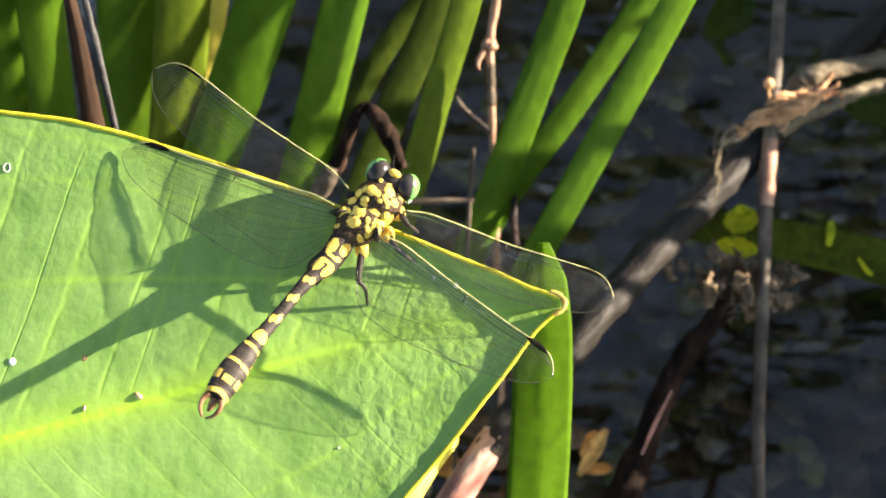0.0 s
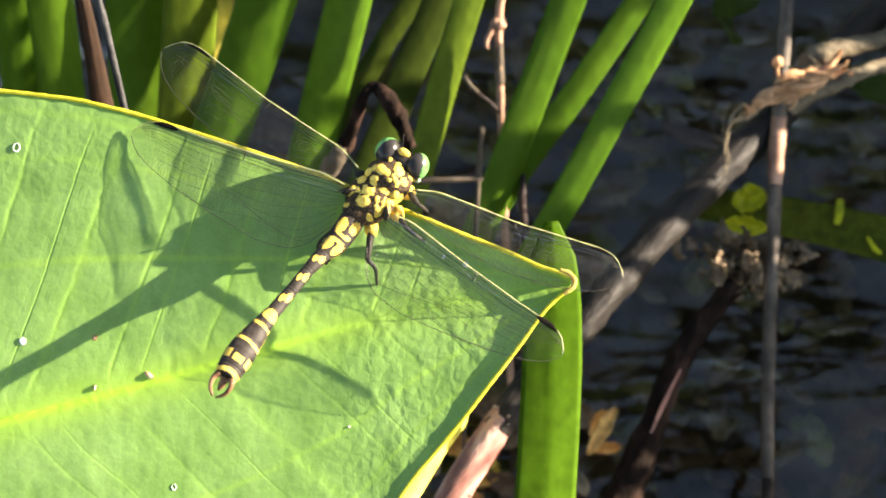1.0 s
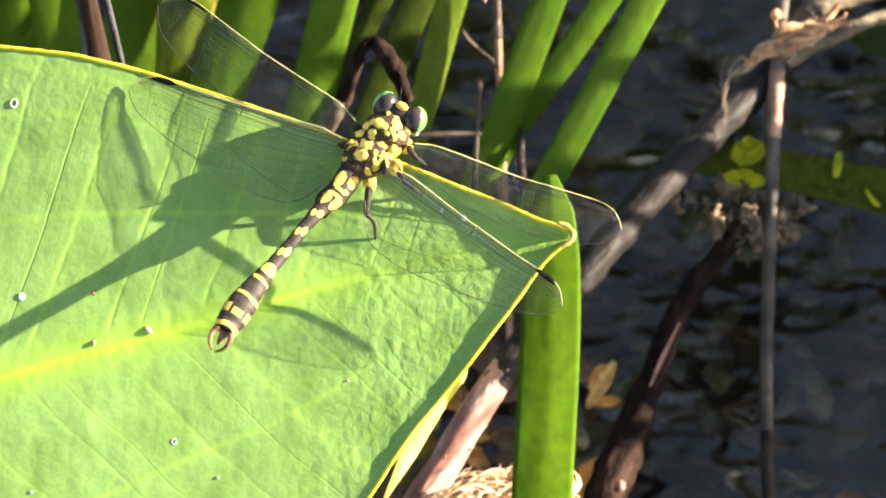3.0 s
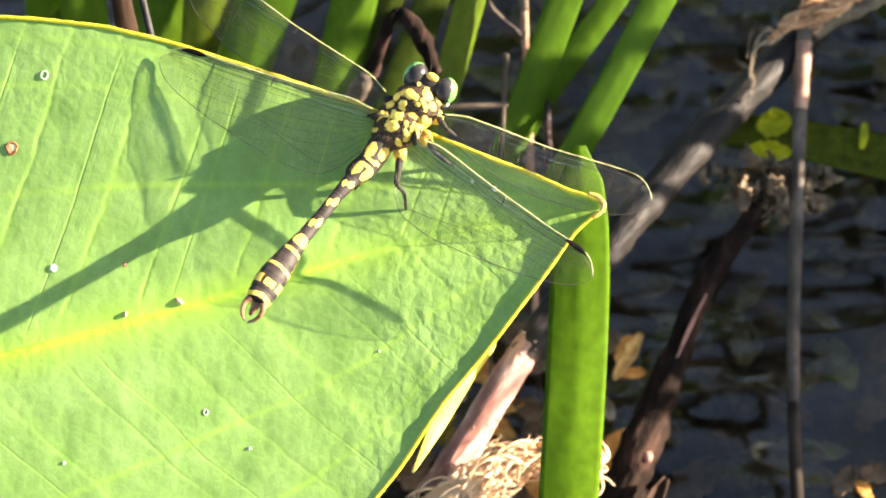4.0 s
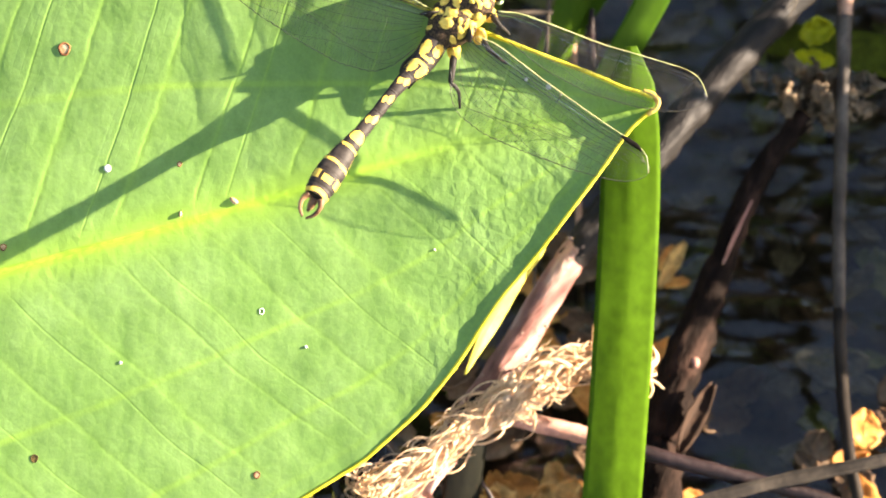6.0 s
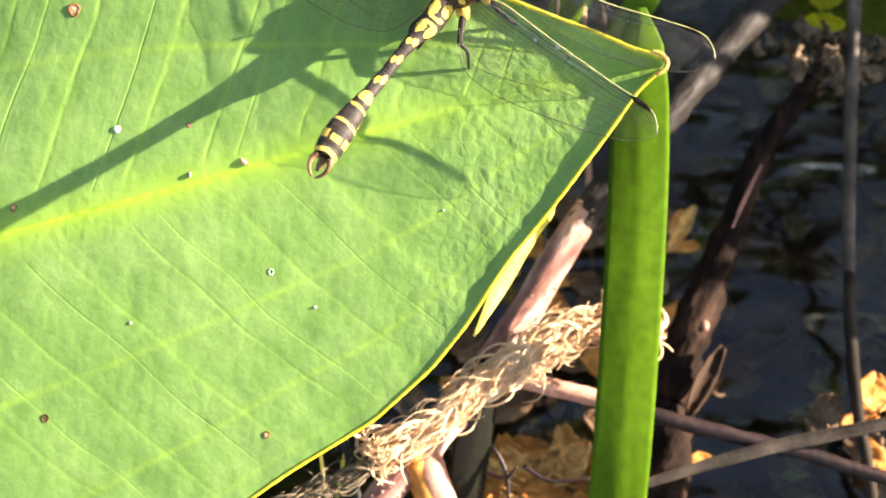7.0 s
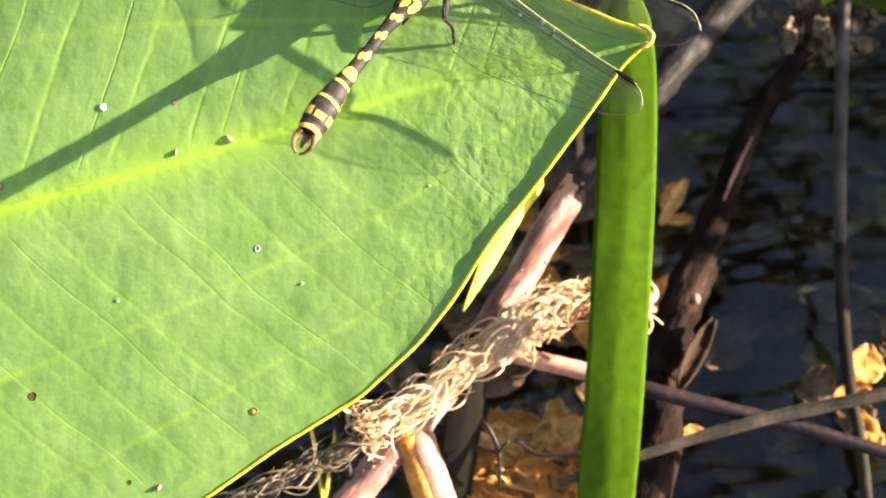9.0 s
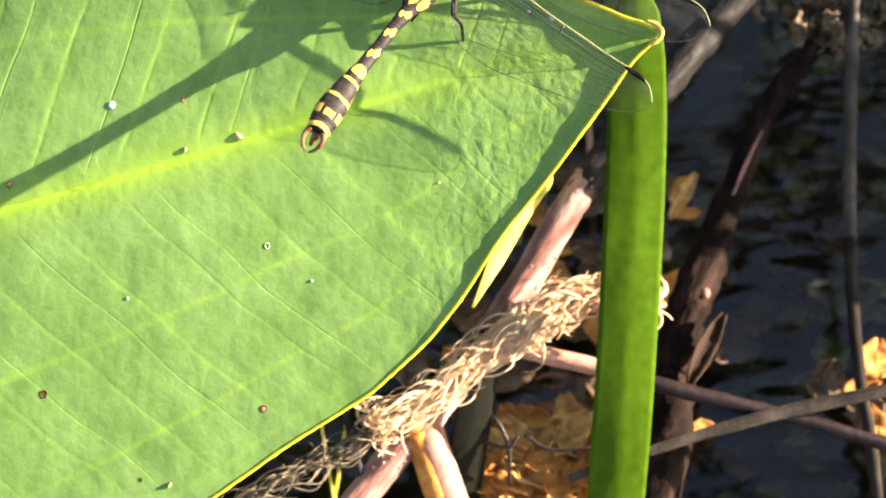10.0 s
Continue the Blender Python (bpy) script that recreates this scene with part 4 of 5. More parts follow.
    # wings
    for kind, base, tip, chord, bow, camber, ridge in (("fore", (-1.9, 6.1, 5.8), (-30.7, 25.7, -2.5), (-4.2, -7.0, -0.1), 0.27, 1.0, 0.2), ("hind", (-3.9, 3.0, 7.0), (-34.5, 12.6, 0.9), (-2.9, -8.6, -0.2), 0.12, 0.4, 0.25), ("fore", (5.7, 3.2, 6.3), (36.0, -8.6, 3.2), (-2.6, -6.6, -0.1), 0.20, 0.5, 0.5), ("hind", (2.28, -0.82, 7.4), (26.78, -20.02, 7.15), (-5.2, -6.9, -0.1), 0.06, 0.2, 0.6)):
        skin, veins, costa, cell = wing_geo(base, tip, chord, bow, kind, camber, ridge)
        wing = part(kind + "wing", skin, M_MEMBRANE, fly, "clear netted wing")
        att = wing.data.attributes.new("front", "FLOAT", "POINT")
        q_of = [0.022 * j if j < 13 else 0.264 + 0.736 * (j - 12) / 12 for j in range(25)]
        thick = [max(math.exp(-((q - 0.015) / 0.03) ** 2), 0.85 * math.exp(-((q - 0.15) / 0.03) ** 2), 0.5 * (1 - step(0.12, 0.18, q - 0.5 * step(0.84, 0.95, i / 90))) * step(0.70, 0.78, i / 90)) for i in range(91) for q in q_of]
        att.data.foreach_set("value", thick)
        root = Vector(base)
        part("wing_root", ball(root.lerp(c, 0.18), ((root - c) * 0.22, across.cross(root - c).normalized() * 0.8, back * 0.7), 10, 14, 0.4, bow), M_BLACK, wing, "dark hinge at the wing's base")
        part("vein_net", veins, M_WINGVEIN, wing, "fine dark wing veins")
        part("costa", costa, M_COSTA, wing, "pale yellow leading edge")
        part("pterostigma", cell, M_STIGMA, wing, "black cell near the wing tip")
    # legs: thigh, shin, foot
    legs = [[(0.2, -0.6, 3.6), (-0.5, -6.1, 3.6), (0.6, -7.2, 2.8), (0.9, -9.2, 0.4)],
            [(3.4, 1.0, 3.4), (5.0, -1.4, 3.6), (6.4, -2.3, 2.2), (7.8, -3.0, 0.9)],
            [(5.0, 4.2, 3.0), (6.6, 1.9, 4.0), (7.4, 1.6, 2.8), (8.1, 1.4, 1.0)],
            [(-3.2, -0.6, 3.6), (-7.0, -3.4, 3.8), (-7.5, -4.4, 3.0), (-7.2, -6.1, 0.5)],
            [(-2.4, 0.2, 3.4), (-4.8, -4.6, 2.6), (-5.8, -5.6, 1.6), (-6.4, -6.3, 0.5)],
            [(1.2, 5.4, 3.0), (-1.5, 4.6, 2.6), (-3.4, 4.4, 1.8), (-4.6, 4.3, 1.2)]]
    for k, (a, b, d, g) in enumerate(legs):
        leg = part("leg", tube([a, Vector(a).lerp(Vector(b), 0.5) + Vector((0, 0, 0.2)), b], [0.62, 0.52, 0.36], 8, 5), M_BLACK, fly, "black spined leg")
        part("shin", tube([b, d, g], [0.36, 0.28, 0.18], 7, 5), M_BLACK, leg)
        part("hip", ball(Vector(a).lerp(Vector(b), 0.18), ((1.0, 0, 0), (0, 1.25, 0), (0, 0, 0.9)), 10, 14, 0.25, k), M_BODYYELLOW, leg, "yellow hip")
        for i in range(5):
            p = Vector(b).lerp(Vector(d), 0.0).lerp(Vector(g), 0.15 + 0.16 * i)
            part("spine", tube([p, p + Vector((0.45 if i % 2 else -0.45, 0.1, 0.25))], [0.05, 0.015], 4, 1), M_BLACK, leg)
    return fly


build_dragonfly()

# ---- reeds ----
FACE = (0.25, -0.80, 0.55)


def reach_down(points, z=-40.0):
    """Adds a root point where the blade would enter the pond bed."""
    a, b = Vector(points[0]), Vector(points[1])
    d = (a - b).normalized()
    d.z = min(d.z, -0.6)
    return [a + d * ((z - a.z) / d.z)] + list(points)


def reach_up(points, more=60.0):
    a, b = Vector(points[-1]), Vector(points[-2])
    d = (a - b).normalized()
    return list(points) + [a + d * more * 0.5 + Vector((0, 2, 0)), a + d * more + Vector((0, 7, -3))]


def reed(points, width, mat, label, face=FACE, group="reed blades", tip=False, fold=-0.08, name="reed_blade", twist=0.0, seed=0.0, keel=0.25):
    pts = reach_down(points)
    if not tip:
        pts = reach_up(pts)
    ob = thing(name, pts[0], label, "reed", group)
    w = [width * 0.9, width, width, width, width * 0.96, width * 0.9, width * 0.75] if not tip else [width * 0.9, width, width * 1.02, width, width, width, width, width, width, width * 0.98, width * 0.92, width * 0.74, width * 0.22]
    part("blade", ribbon(pts, w, face, fold, 0.7, 10, 12, 0.02, seed, twist, keel), mat, ob)
    part("rib", tube([p + Vector(face).normalized() * (0.25 - 0.17 * fold * width) for p in spline(pts, 5)][:-3], [0.11, 0.11, 0.10, 0.08], 6, 1), mat, ob, "raised middle rib")
    return ob


GREEN = "long upright green reed blade, sunlit and smooth"
OLIVE = "olive green reed blade with shade put into its colour"
reed([(-75.4, 61.2, 25.4), (-73.6, 68.1, 55.3), (-71.9, 69.5, 74.3)], 8.5, M_BLADE, GREEN, seed=1)
reed([(-68.2, 58.4, 30.6), (-67.8, 66.2, 57.5), (-66.7, 67.5, 76.4)], 8.0, M_BLADE, GREEN, seed=2)
ob = thing("dead_reed", (-54.5, 27.5, 20.0), "dead brown reed blade among green ones", "reed", "dead reeds")
part("blade", ribbon([(-53.6, 22.0, 8.0), (-55.3, 32.0, 30.0), (-57.0, 42.8, 52.0), (-59.0, 52.4, 73.0), (-60.2, 55.1, 89.2), (-61, 57, 105)], [4.2, 4.2, 3.6, 2.0, 1.2, 0.6], FACE, -0.15, 0.5, 10, 10, 0.1, 3), M_DEADBLADE, ob)
reed([(-54.6, 60.4, 24.8), (-53.4, 72.1, 50.9), (-51.7, 75.8, 67.8)], 12.5, M_BLADE, GREEN, seed=4)
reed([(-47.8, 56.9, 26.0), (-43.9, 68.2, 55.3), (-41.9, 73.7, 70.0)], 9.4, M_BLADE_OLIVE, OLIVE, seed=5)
reed([(-44.5, 79.9, 16.9), (-41.5, 89.9, 31.0), (-39.1, 98.5, 44.3)], 3.6, M_YELLOW, "narrow yellowed reed blade catching the sun", group="dead reeds", seed=6)
reed([(-41.4, 51.7, 29.5), (-35.1, 58.3, 44.8), (-29.6, 64.2, 59.7), (-25.1, 69.6, 74.2)], 10.2, M_BLADE, GREEN, seed=7)
reed([(-25.2, 56.3, 21.9), (-20.7, 63.9, 38.0), (-16.8, 72.1, 50.9), (-13.8, 79.9, 63.5)], 8.2, M_BLADE, GREEN, seed=8)
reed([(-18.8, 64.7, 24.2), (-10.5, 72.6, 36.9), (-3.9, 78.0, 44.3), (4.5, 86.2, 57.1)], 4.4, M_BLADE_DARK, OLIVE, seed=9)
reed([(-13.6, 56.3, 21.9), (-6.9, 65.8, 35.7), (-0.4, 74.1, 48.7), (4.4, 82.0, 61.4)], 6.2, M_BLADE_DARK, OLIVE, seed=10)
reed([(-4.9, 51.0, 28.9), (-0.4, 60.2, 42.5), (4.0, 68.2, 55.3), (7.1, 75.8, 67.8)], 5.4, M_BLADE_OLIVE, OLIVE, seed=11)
reed([(3.6, 40.5, 14.4), (9.5, 49.3, 27.8), (16.9, 60.7, 46.4), (20.9, 66.2, 57.5), (24.6, 71.7, 72.1)], 6.4, M_BLADE, GREEN, seed=12)
reed([(4.6, 43.8, 13.1), (11.5, 49.9, 24.5), (23.1, 59.7, 38.5), (34.5, 70.2, 53.1), (42.7, 77.9, 65.6)], 5.2, M_BLADE, GREEN, seed=13)
reed([(11.5, 33.6, 13.1), (17.0, 38.8, 23.9), (28.3, 51.0, 43.2), (38.8, 62.3, 61.9), (45.0, 69.6, 74.2)], 6.0, M_BLADE, GREEN, seed=14)
reed([(11.3, -50.4, -9.0), (11.9, -44.3, -0.3), (12.8, -36.1, 12.9), (14.2, -20.3, 28.8), (15.3, -4.2, 42.3), (15.4, 6.5, 54.0), (15.1, 13.3, 61.8)], 9.6, M_NEARBLADE, "bright green reed blade with blunt tip beside the leaf", (0.12, -0.72, 0.62), tip=True, fold=-0.08, seed=15, keel=0.9)
ob = thing("reed_blade", (-20, 25, -40), "narrow yellow blade hanging tip down under the leaf edge", "reed", "dead reeds")
part("blade", ribbon([(-20, 25, -40), (-4, 12, 10), (2, -2, 33), (-2, -11.2, 36), (-6.6, -19.6, 34.5), (-10.6, -26.9, 32.6)], [3.0, 3.2, 3.4, 3.5, 2.9, 0.4], (0.55, -0.45, 0.7), -0.2, 0.4, 10, 8, 0.05, 16), M_YELLOW, ob)
reed([(-13.4, -41.0, -6.4), (-11.0, -32.0, 5.5), (-9.9, -26.9, 11.8), (-8.3, -22.0, 16.3)], 6.4, M_SHADEBLADE, "olive blade under the stick, its shade put into a near-black colour", tip=True, seed=17)

# unseen reeds added beside the branch to shade it, with a sunny gap
bed = random.Random(31)
for k in range(130):
    x, y = bed.uniform(125, 235), bed.uniform(10, 190)
    hgt = bed.uniform(72, 100) * (0.56 + 0.44 * step(12, 46, y)) + 0.28 * (x - 150)
    gap = y - 0.147 * (x - 57)
    if 28 < gap < 67:
        hgt = min(hgt, 34 + 0.306 * (x - 57))
    lean = Vector((bed.uniform(-0.25, 0.25), bed.uniform(-0.08, 0.2) if y < 30 else bed.uniform(-0.2, 0.2), 1))
    root = Vector((x, y, -10))
    reed([root, root + lean * hgt * 0.5, root + lean * hgt], bed.uniform(5, 10), bed.choice((M_BLADE, M_BLADE_OLIVE, M_BLADE)), "unseen green reed blade added beside the branch to shade it", (bed.uniform(0.5, 1), bed.uniform(-0.7, 0.5), 0.4), "reed bed", tip=True, seed=50 + k)


# shorter unseen reeds added to keep the sun off the low stalks
for k in range(90):
    x, y = bed.uniform(122, 175), bed.uniform(9, 84)
    g = y - 0.147 * (x - 57)
    hgt = (19 if g < 20 else 27 if g < 41 else 34 if g < 66 else 60) + 0.306 * (x - 57)
    lean = Vector((bed.uniform(-0.12, 0.12), bed.uniform(-0.05, 0.1), 1))
    root = Vector((x, y, -10))
    reed([root, root + lean * hgt * 0.5, root + lean * hgt], bed.uniform(6, 10), bed.choice((M_BLADE, M_BLADE_OLIVE)), "unseen short green reed blade added to shade the low stalks", (1, bed.uniform(-0.4, 0.4), 0.3), "reed bed", tip=True, seed=250 + k)


# unseen tall reeds added across the water to darken its reflections
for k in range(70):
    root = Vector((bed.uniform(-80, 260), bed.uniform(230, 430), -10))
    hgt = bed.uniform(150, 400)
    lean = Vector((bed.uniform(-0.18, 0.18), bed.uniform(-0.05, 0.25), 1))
    reed([root, root + lean * hgt * 0.5, root + lean * hgt], bed.uniform(7, 13), bed.choice((M_BLADE_DARK, M_BLADE_OLIVE, M_BLADE)), "unseen tall green reed blade added for dark reflections in the water", (bed.uniform(-0.6, 0.6), -1, 0.2), "far reed bed", tip=True, seed=400 + k)


# ---- stalks and sticks ----
def stalk(name, points, radii, mat, label, category="stalk", sides=10, rough=0.15, seed=0, root=True, group="stalks"):
    pts = reach_down(points) if root else points
    ob = thing(name, pts[0], label, category, group)
    part("stem", tube(pts, radii, sides, 8, rough, seed), mat, ob)
    return ob


stalk("dark_stalk", [(-49.2, 25.7, 73.7), (-51.4, 33.3, 81.2), (-53.3, 39.5, 87.3), (-56.4, 48.8, 95.6)], [0.6, 0.6, 0.6, 0.55, 0.5], M_DARKSTALK, "thin dark grey stalk among the reeds", seed=2, rough=0.35)
pale = stalk("pale_stalk", [(8.9, 52.8, 28.3), (8.7, 55.8, 32.3), (8.1, 66.2, 46.7), (9.0, 70.2, 53.1), (9.6, 77.9, 65.6), (10, 90, 84)], [0.6, 0.65, 0.68, 0.72, 0.8, 0.8, 0.7], M_PALESTALK, "pale tan dead stalk with a frayed node", seed=3, rough=0.25)
part("node", ball((8.0, 65.6, 46.6), ((1.25, 0, 0), (0, 0.9, 0), (0, 0, 1.2)), 10, 14, 0.7, 2), M_PALESTALK, pale, "frayed node")
# darker grey-brown sleeve on the stalk below the node
part("weathered_length", tube([(8.2, 64.0, 43.7), (8.25, 62.0, 41.0), (8.4, 59.6, 37.6)], [0.70, 0.78, 0.72], 10, 6, 0.25, 5), M_TANSTALK, pale, "darker grey-brown length")
part("shred", tube([(7.0, 65.2, 46.0), (6.0, 63.5, 44.5), (6.3, 62.6, 43.6)], [0.5, 0.4, 0.15], 6, 4, 0.4), M_PALESTALK, pale, "loose bark shred")
stalk("brown_stalk", [(12.9, 41.1, 18.1), (12.4, 45.4, 22.4), (12.6, 49.0, 25.5)], [0.6, 0.7, 0.75, 0.4], M_WETSTEM, "short broken brown stalk behind the reeds", seed=23, rough=0.3)
twig = part("side_twig", tube([(4.4, 58.0, 37.3), (7.0, 57.0, 35.4), (8.7, 56.2, 33.0)], [0.25, 0.22, 0.3], 6, 5, 0.2, 4), M_WETSTEM, pale, "short dark side twig")
part("twig_end", tube([(1.8, 62.1, 40.2), (2.2, 60.6, 39.2), (3.0, 59.2, 38.3), (4.7, 57.9, 37.3)], [0.28, 0.36, 0.42, 0.3], 6, 5, 0.2, 4), M_TANSTALK, twig, "curved pale twig end")
stalk("dead_twig", [(4.6, 43.8, 31.1), (4.9, 47.7, 34.9)], [0.35, 0.4, 0.45], M_TANSTALK, "short broken brown stub", "twig", 6, 0.4, 5, group="twigs")
stalk("dead_twig", [(-12.0, 43.5, 30.8), (-6.2, 43.7, 31.0), (-0.4, 43.8, 31.1), (5.4, 44.0, 31.2)], [0.6, 0.62, 0.6, 0.5], M_TANSTALK, "horizontal tan twig behind the reeds", "twig", 8, 0.2, 6, root=False, group="twigs")
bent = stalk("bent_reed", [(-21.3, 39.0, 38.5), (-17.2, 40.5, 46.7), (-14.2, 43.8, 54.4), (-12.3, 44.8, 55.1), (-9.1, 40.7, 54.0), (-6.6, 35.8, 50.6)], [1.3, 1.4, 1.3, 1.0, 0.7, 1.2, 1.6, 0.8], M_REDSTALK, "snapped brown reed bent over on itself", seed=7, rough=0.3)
part("sheath", tube([(-20.8, 38.2, 40.5), (-19.2, 38.2, 44.8), (-18.4, 38.8, 46.8)], [1.5, 1.7, 1.0], 10, 5, 0.25, 4), M_TANSTALK, bent, "pale torn sheath")

STICK = [(92.7, 103.4, 22.4), (83.4, 92.4, 23.7), (71.5, 77.8, 26.0), (62.6, 66.4, 27.0), (51.4, 53.6, 27.1), (40.8, 42.0, 26.2), (29.5, 29.1, 24.3), (21.5, 19.2, 22.8), (10.0, 5.2, 19.6), (4.9, -1.2, 18.0)]
STICK_LOW = [(12.0, 7.6, 20.0), (6.4, 0.8, 18.5), (-5.3, -17.1, 12.4), (-16.6, -31.2, 8.0), (-26.8, -42.6, 5.0), (-38.6, -57.6, -2.0), (-62, -88, -45)]
stick = thing("branch", STICK_LOW[-1], "dark leaning branch with pinkish peeled lower end above the water", "branch")
part("bark", tube(STICK, [3.0, 3.0, 3.1, 3.3, 3.1, 3.0, 3.0, 3.0, 2.8, 2.1], 20, 10, 0.16, 3), M_BARK, stick, "dark grey-brown bark")
part("peeled_end", tube(STICK_LOW, [1.9, 2.6, 2.8, 2.8, 2.7, 2.5, 2.3], 20, 10, 0.14, 9), M_PEELED, stick, "pinkish brown peeled wood")
dots = random.Random(12)
line = spline(STICK_LOW[:6], 12)
specks = []
for k in range(60):
    p = line[dots.randrange(8, len(line))].copy()
    a = dots.uniform(0.3, 2.4)
    p += Vector((0.8 * math.cos(a), -0.7 * math.cos(a), math.sin(a))) * 2.72
    r = dots.uniform(0.10, 0.24)
    specks.append(ball(p, ((r * 1.4, r, 0), (-r * 0.7, r * 0.8, 0), (0, 0, r)), 5, 8, 0.3, k))
part("lenticels", join(*specks), M_SPECK, stick, "pale specks on the peeled wood")
part("side_shoot", tube([(60.0, 64.0, 28.5), (63.6, 68.7, 32.2), (66.5, 69.8, 34.0), (72.4, 72.3, 32.9), (79.9, 75.2, 31.4), (88.6, 79.5, 27.2)], [1.6, 2.0, 1.8, 1.6, 1.6, 1.5], 12, 8, 0.3, 5), M_SHOOT, stick, "grey forked side shoot")
part("side_shoot", tube([(58.0, 60.0, 28.0), (63.6, 62.7, 31.0), (68.6, 63.9, 32.5), (73.9, 66.7, 32.7), (79.3, 69.6, 31.1), (88.0, 75.0, 27.7)], [1.5, 1.8, 1.4, 1.3, 1.2, 1.1], 12, 8, 0.3, 6), M_SHOOT, stick, "grey forked side shoot")
part("scar", ball((66.5, 65.5, 32.6), ((3.0, 0.6, 0.4), (-0.5, 1.6, 0.3), (0, -0.4, 1.3)), 10, 14, 0.5, 3), M_PINKSTEM, stick, "pale pink scar")

tall = stalk("standing_stalk", [(54.3, 1.0, 1.3), (54.4, 5.5, 3.2), (54.6, 17.1, 10.6), (56.0, 38.8, 22.1), (56.9, 51.7, 27.9), (58.6, 66.8, 34.5), (60.3, 82.0, 39.8), (61.3, 96.6, 46.4)], [1.1, 1.1, 1.1, 1.15, 1.2, 1.3, 1.25, 1.2, 1.1, 1.0], M_GREYSTALK, "straight grey-brown stalk standing in the water", seed=9, rough=0.12, root=False)
# shade low on the stalk is put into this length's colour
part("wet_length", tube(reach_down([(55.9, -39.4, -10.0), (54.7, -23.6, -6.5), (54.2, -12.0, -3.6), (54.3, 1.6, 1.55)]), [1.0, 1.0, 1.05, 1.1, 1.12], 10, 8, 0.15, 19), M_SHADESTALK, tall, "lower length with shade put into its dark colour")
# pale sleeve: the patch of sun on the stalk is put into its colour
part("bare_stretch", tube([(56.55, 46.5, 25.7), (56.9, 51.7, 28.0), (57.6, 57.5, 30.6)], [1.32, 1.45, 1.4], 12, 8, 0.1, 2), M_PALESTALK, tall, "stretch of the stalk painted pale for the sun on it")
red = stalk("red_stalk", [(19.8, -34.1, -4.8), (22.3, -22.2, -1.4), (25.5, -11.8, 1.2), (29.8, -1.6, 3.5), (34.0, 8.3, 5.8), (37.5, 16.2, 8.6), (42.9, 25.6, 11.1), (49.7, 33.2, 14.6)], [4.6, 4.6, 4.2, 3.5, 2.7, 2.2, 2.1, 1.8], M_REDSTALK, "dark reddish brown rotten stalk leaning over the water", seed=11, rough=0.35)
part("fallen_scar", ball((28.3, -10.5, 5.0), ((0.8, 0.3, 0), (-0.2, 0.9, 0.2), (0, 0, 0.4)), 8, 12, 0.4, 3), M_PINKSTEM, red, "pale pink scar")
# pinkish strip laid on as the stalk's sunlit streak
part("peeling_strip", ribbon([(33.9, 6.6, 8.6), (36.2, 11.5, 10.2), (39.4, 17.2, 12.0)], [0.3, 1.1, 0.3], (0.5, -0.7, 0.5), 0.3, 0.4, 8, 6, 0.3, 2), M_PEELED, red, "pinkish strip painted for the sunlit streak")
dark = stalk("forked_stem", [(-7.2, -22.2, 11.2), (1.9, -25.2, 11.7), (9.2, -26.7, 10.6), (14, -28.0, 9.9)], [1.3, 1.5, 1.5, 1.4], M_PINKSTEM, "pinkish stem darkening where it lies over the water", "stem", seed=13, root=False, rough=0.15)
part("dark_length", tube([(13.4, -27.8, 10.0), (19.2, -29.4, 9.1), (32.9, -32.5, 7.0), (43.9, -34.8, 5.0), (57.5, -38.5, 2.6), (69.5, -41.6, 0.5), (95, -49, -16)], [1.35, 1.35, 1.3, 1.2, 1.15, 1.1, 1.0], 12, 8, 0.15, 14), M_WETSTEM, dark, "dark purple-brown length")
dry = thing("dry_blade", (10.7, -40.7, 3.5), "grey-brown dry blade lying across the stems", "dead reed", "dead reeds")
part("blade", ribbon([(4.0, -42.5, 2.0), (10.7, -40.7, 3.5), (19.0, -38.4, 4.6), (29.1, -35.9, 6.2), (41.9, -33.4, 8.0), (57.3, -31.0, 9.5), (69.3, -29.3, 10.4), (90, -27, 8)], [1.4, 1.6, 1.7, 2.2, 2.5, 2.2, 1.9, 1.5], (0.2, -0.7, 0.7), 0.5, 0.5, 8, 8, 0.3, 3), M_TANSTALK, dry)
ob = stalk("split_stem", [(-16.0, -43.7, 2.4), (-19.0, -36.1, 6.9), (-20.3, -32.6, 9.0)], [3.0, 3.0, 2.9, 2.6], M_PINKSTEM, "split orange and pink stem below the branch", "stem", seed=15)
part("orange_side", tube(reach_down([(-17.3, -44.3, 3.0), (-20.3, -36.9, 7.6), (-21.4, -33.6, 9.6)]), [2.3, 2.3, 2.2, 1.8], 10, 8, 0.15, 3), M_LITTER, ob, "orange split side")
stalk("yellow_shoot", [(-32.1, -36.0, 7.2), (-31.3, -34.4, 11.6)], [0.3, 0.3, 0.2], M_YELLOW, "short yellow shoot under the leaf edge", "shoot", 8, 0.1, 16)
stalk("yellow_shoot", [(-35.4, -37.2, 6.7), (-35.6, -35.7, 10.9)], [0.3, 0.3, 0.2], M_YELLOW, "short yellow shoot under the leaf edge", "shoot", 8, 0.1, 17)


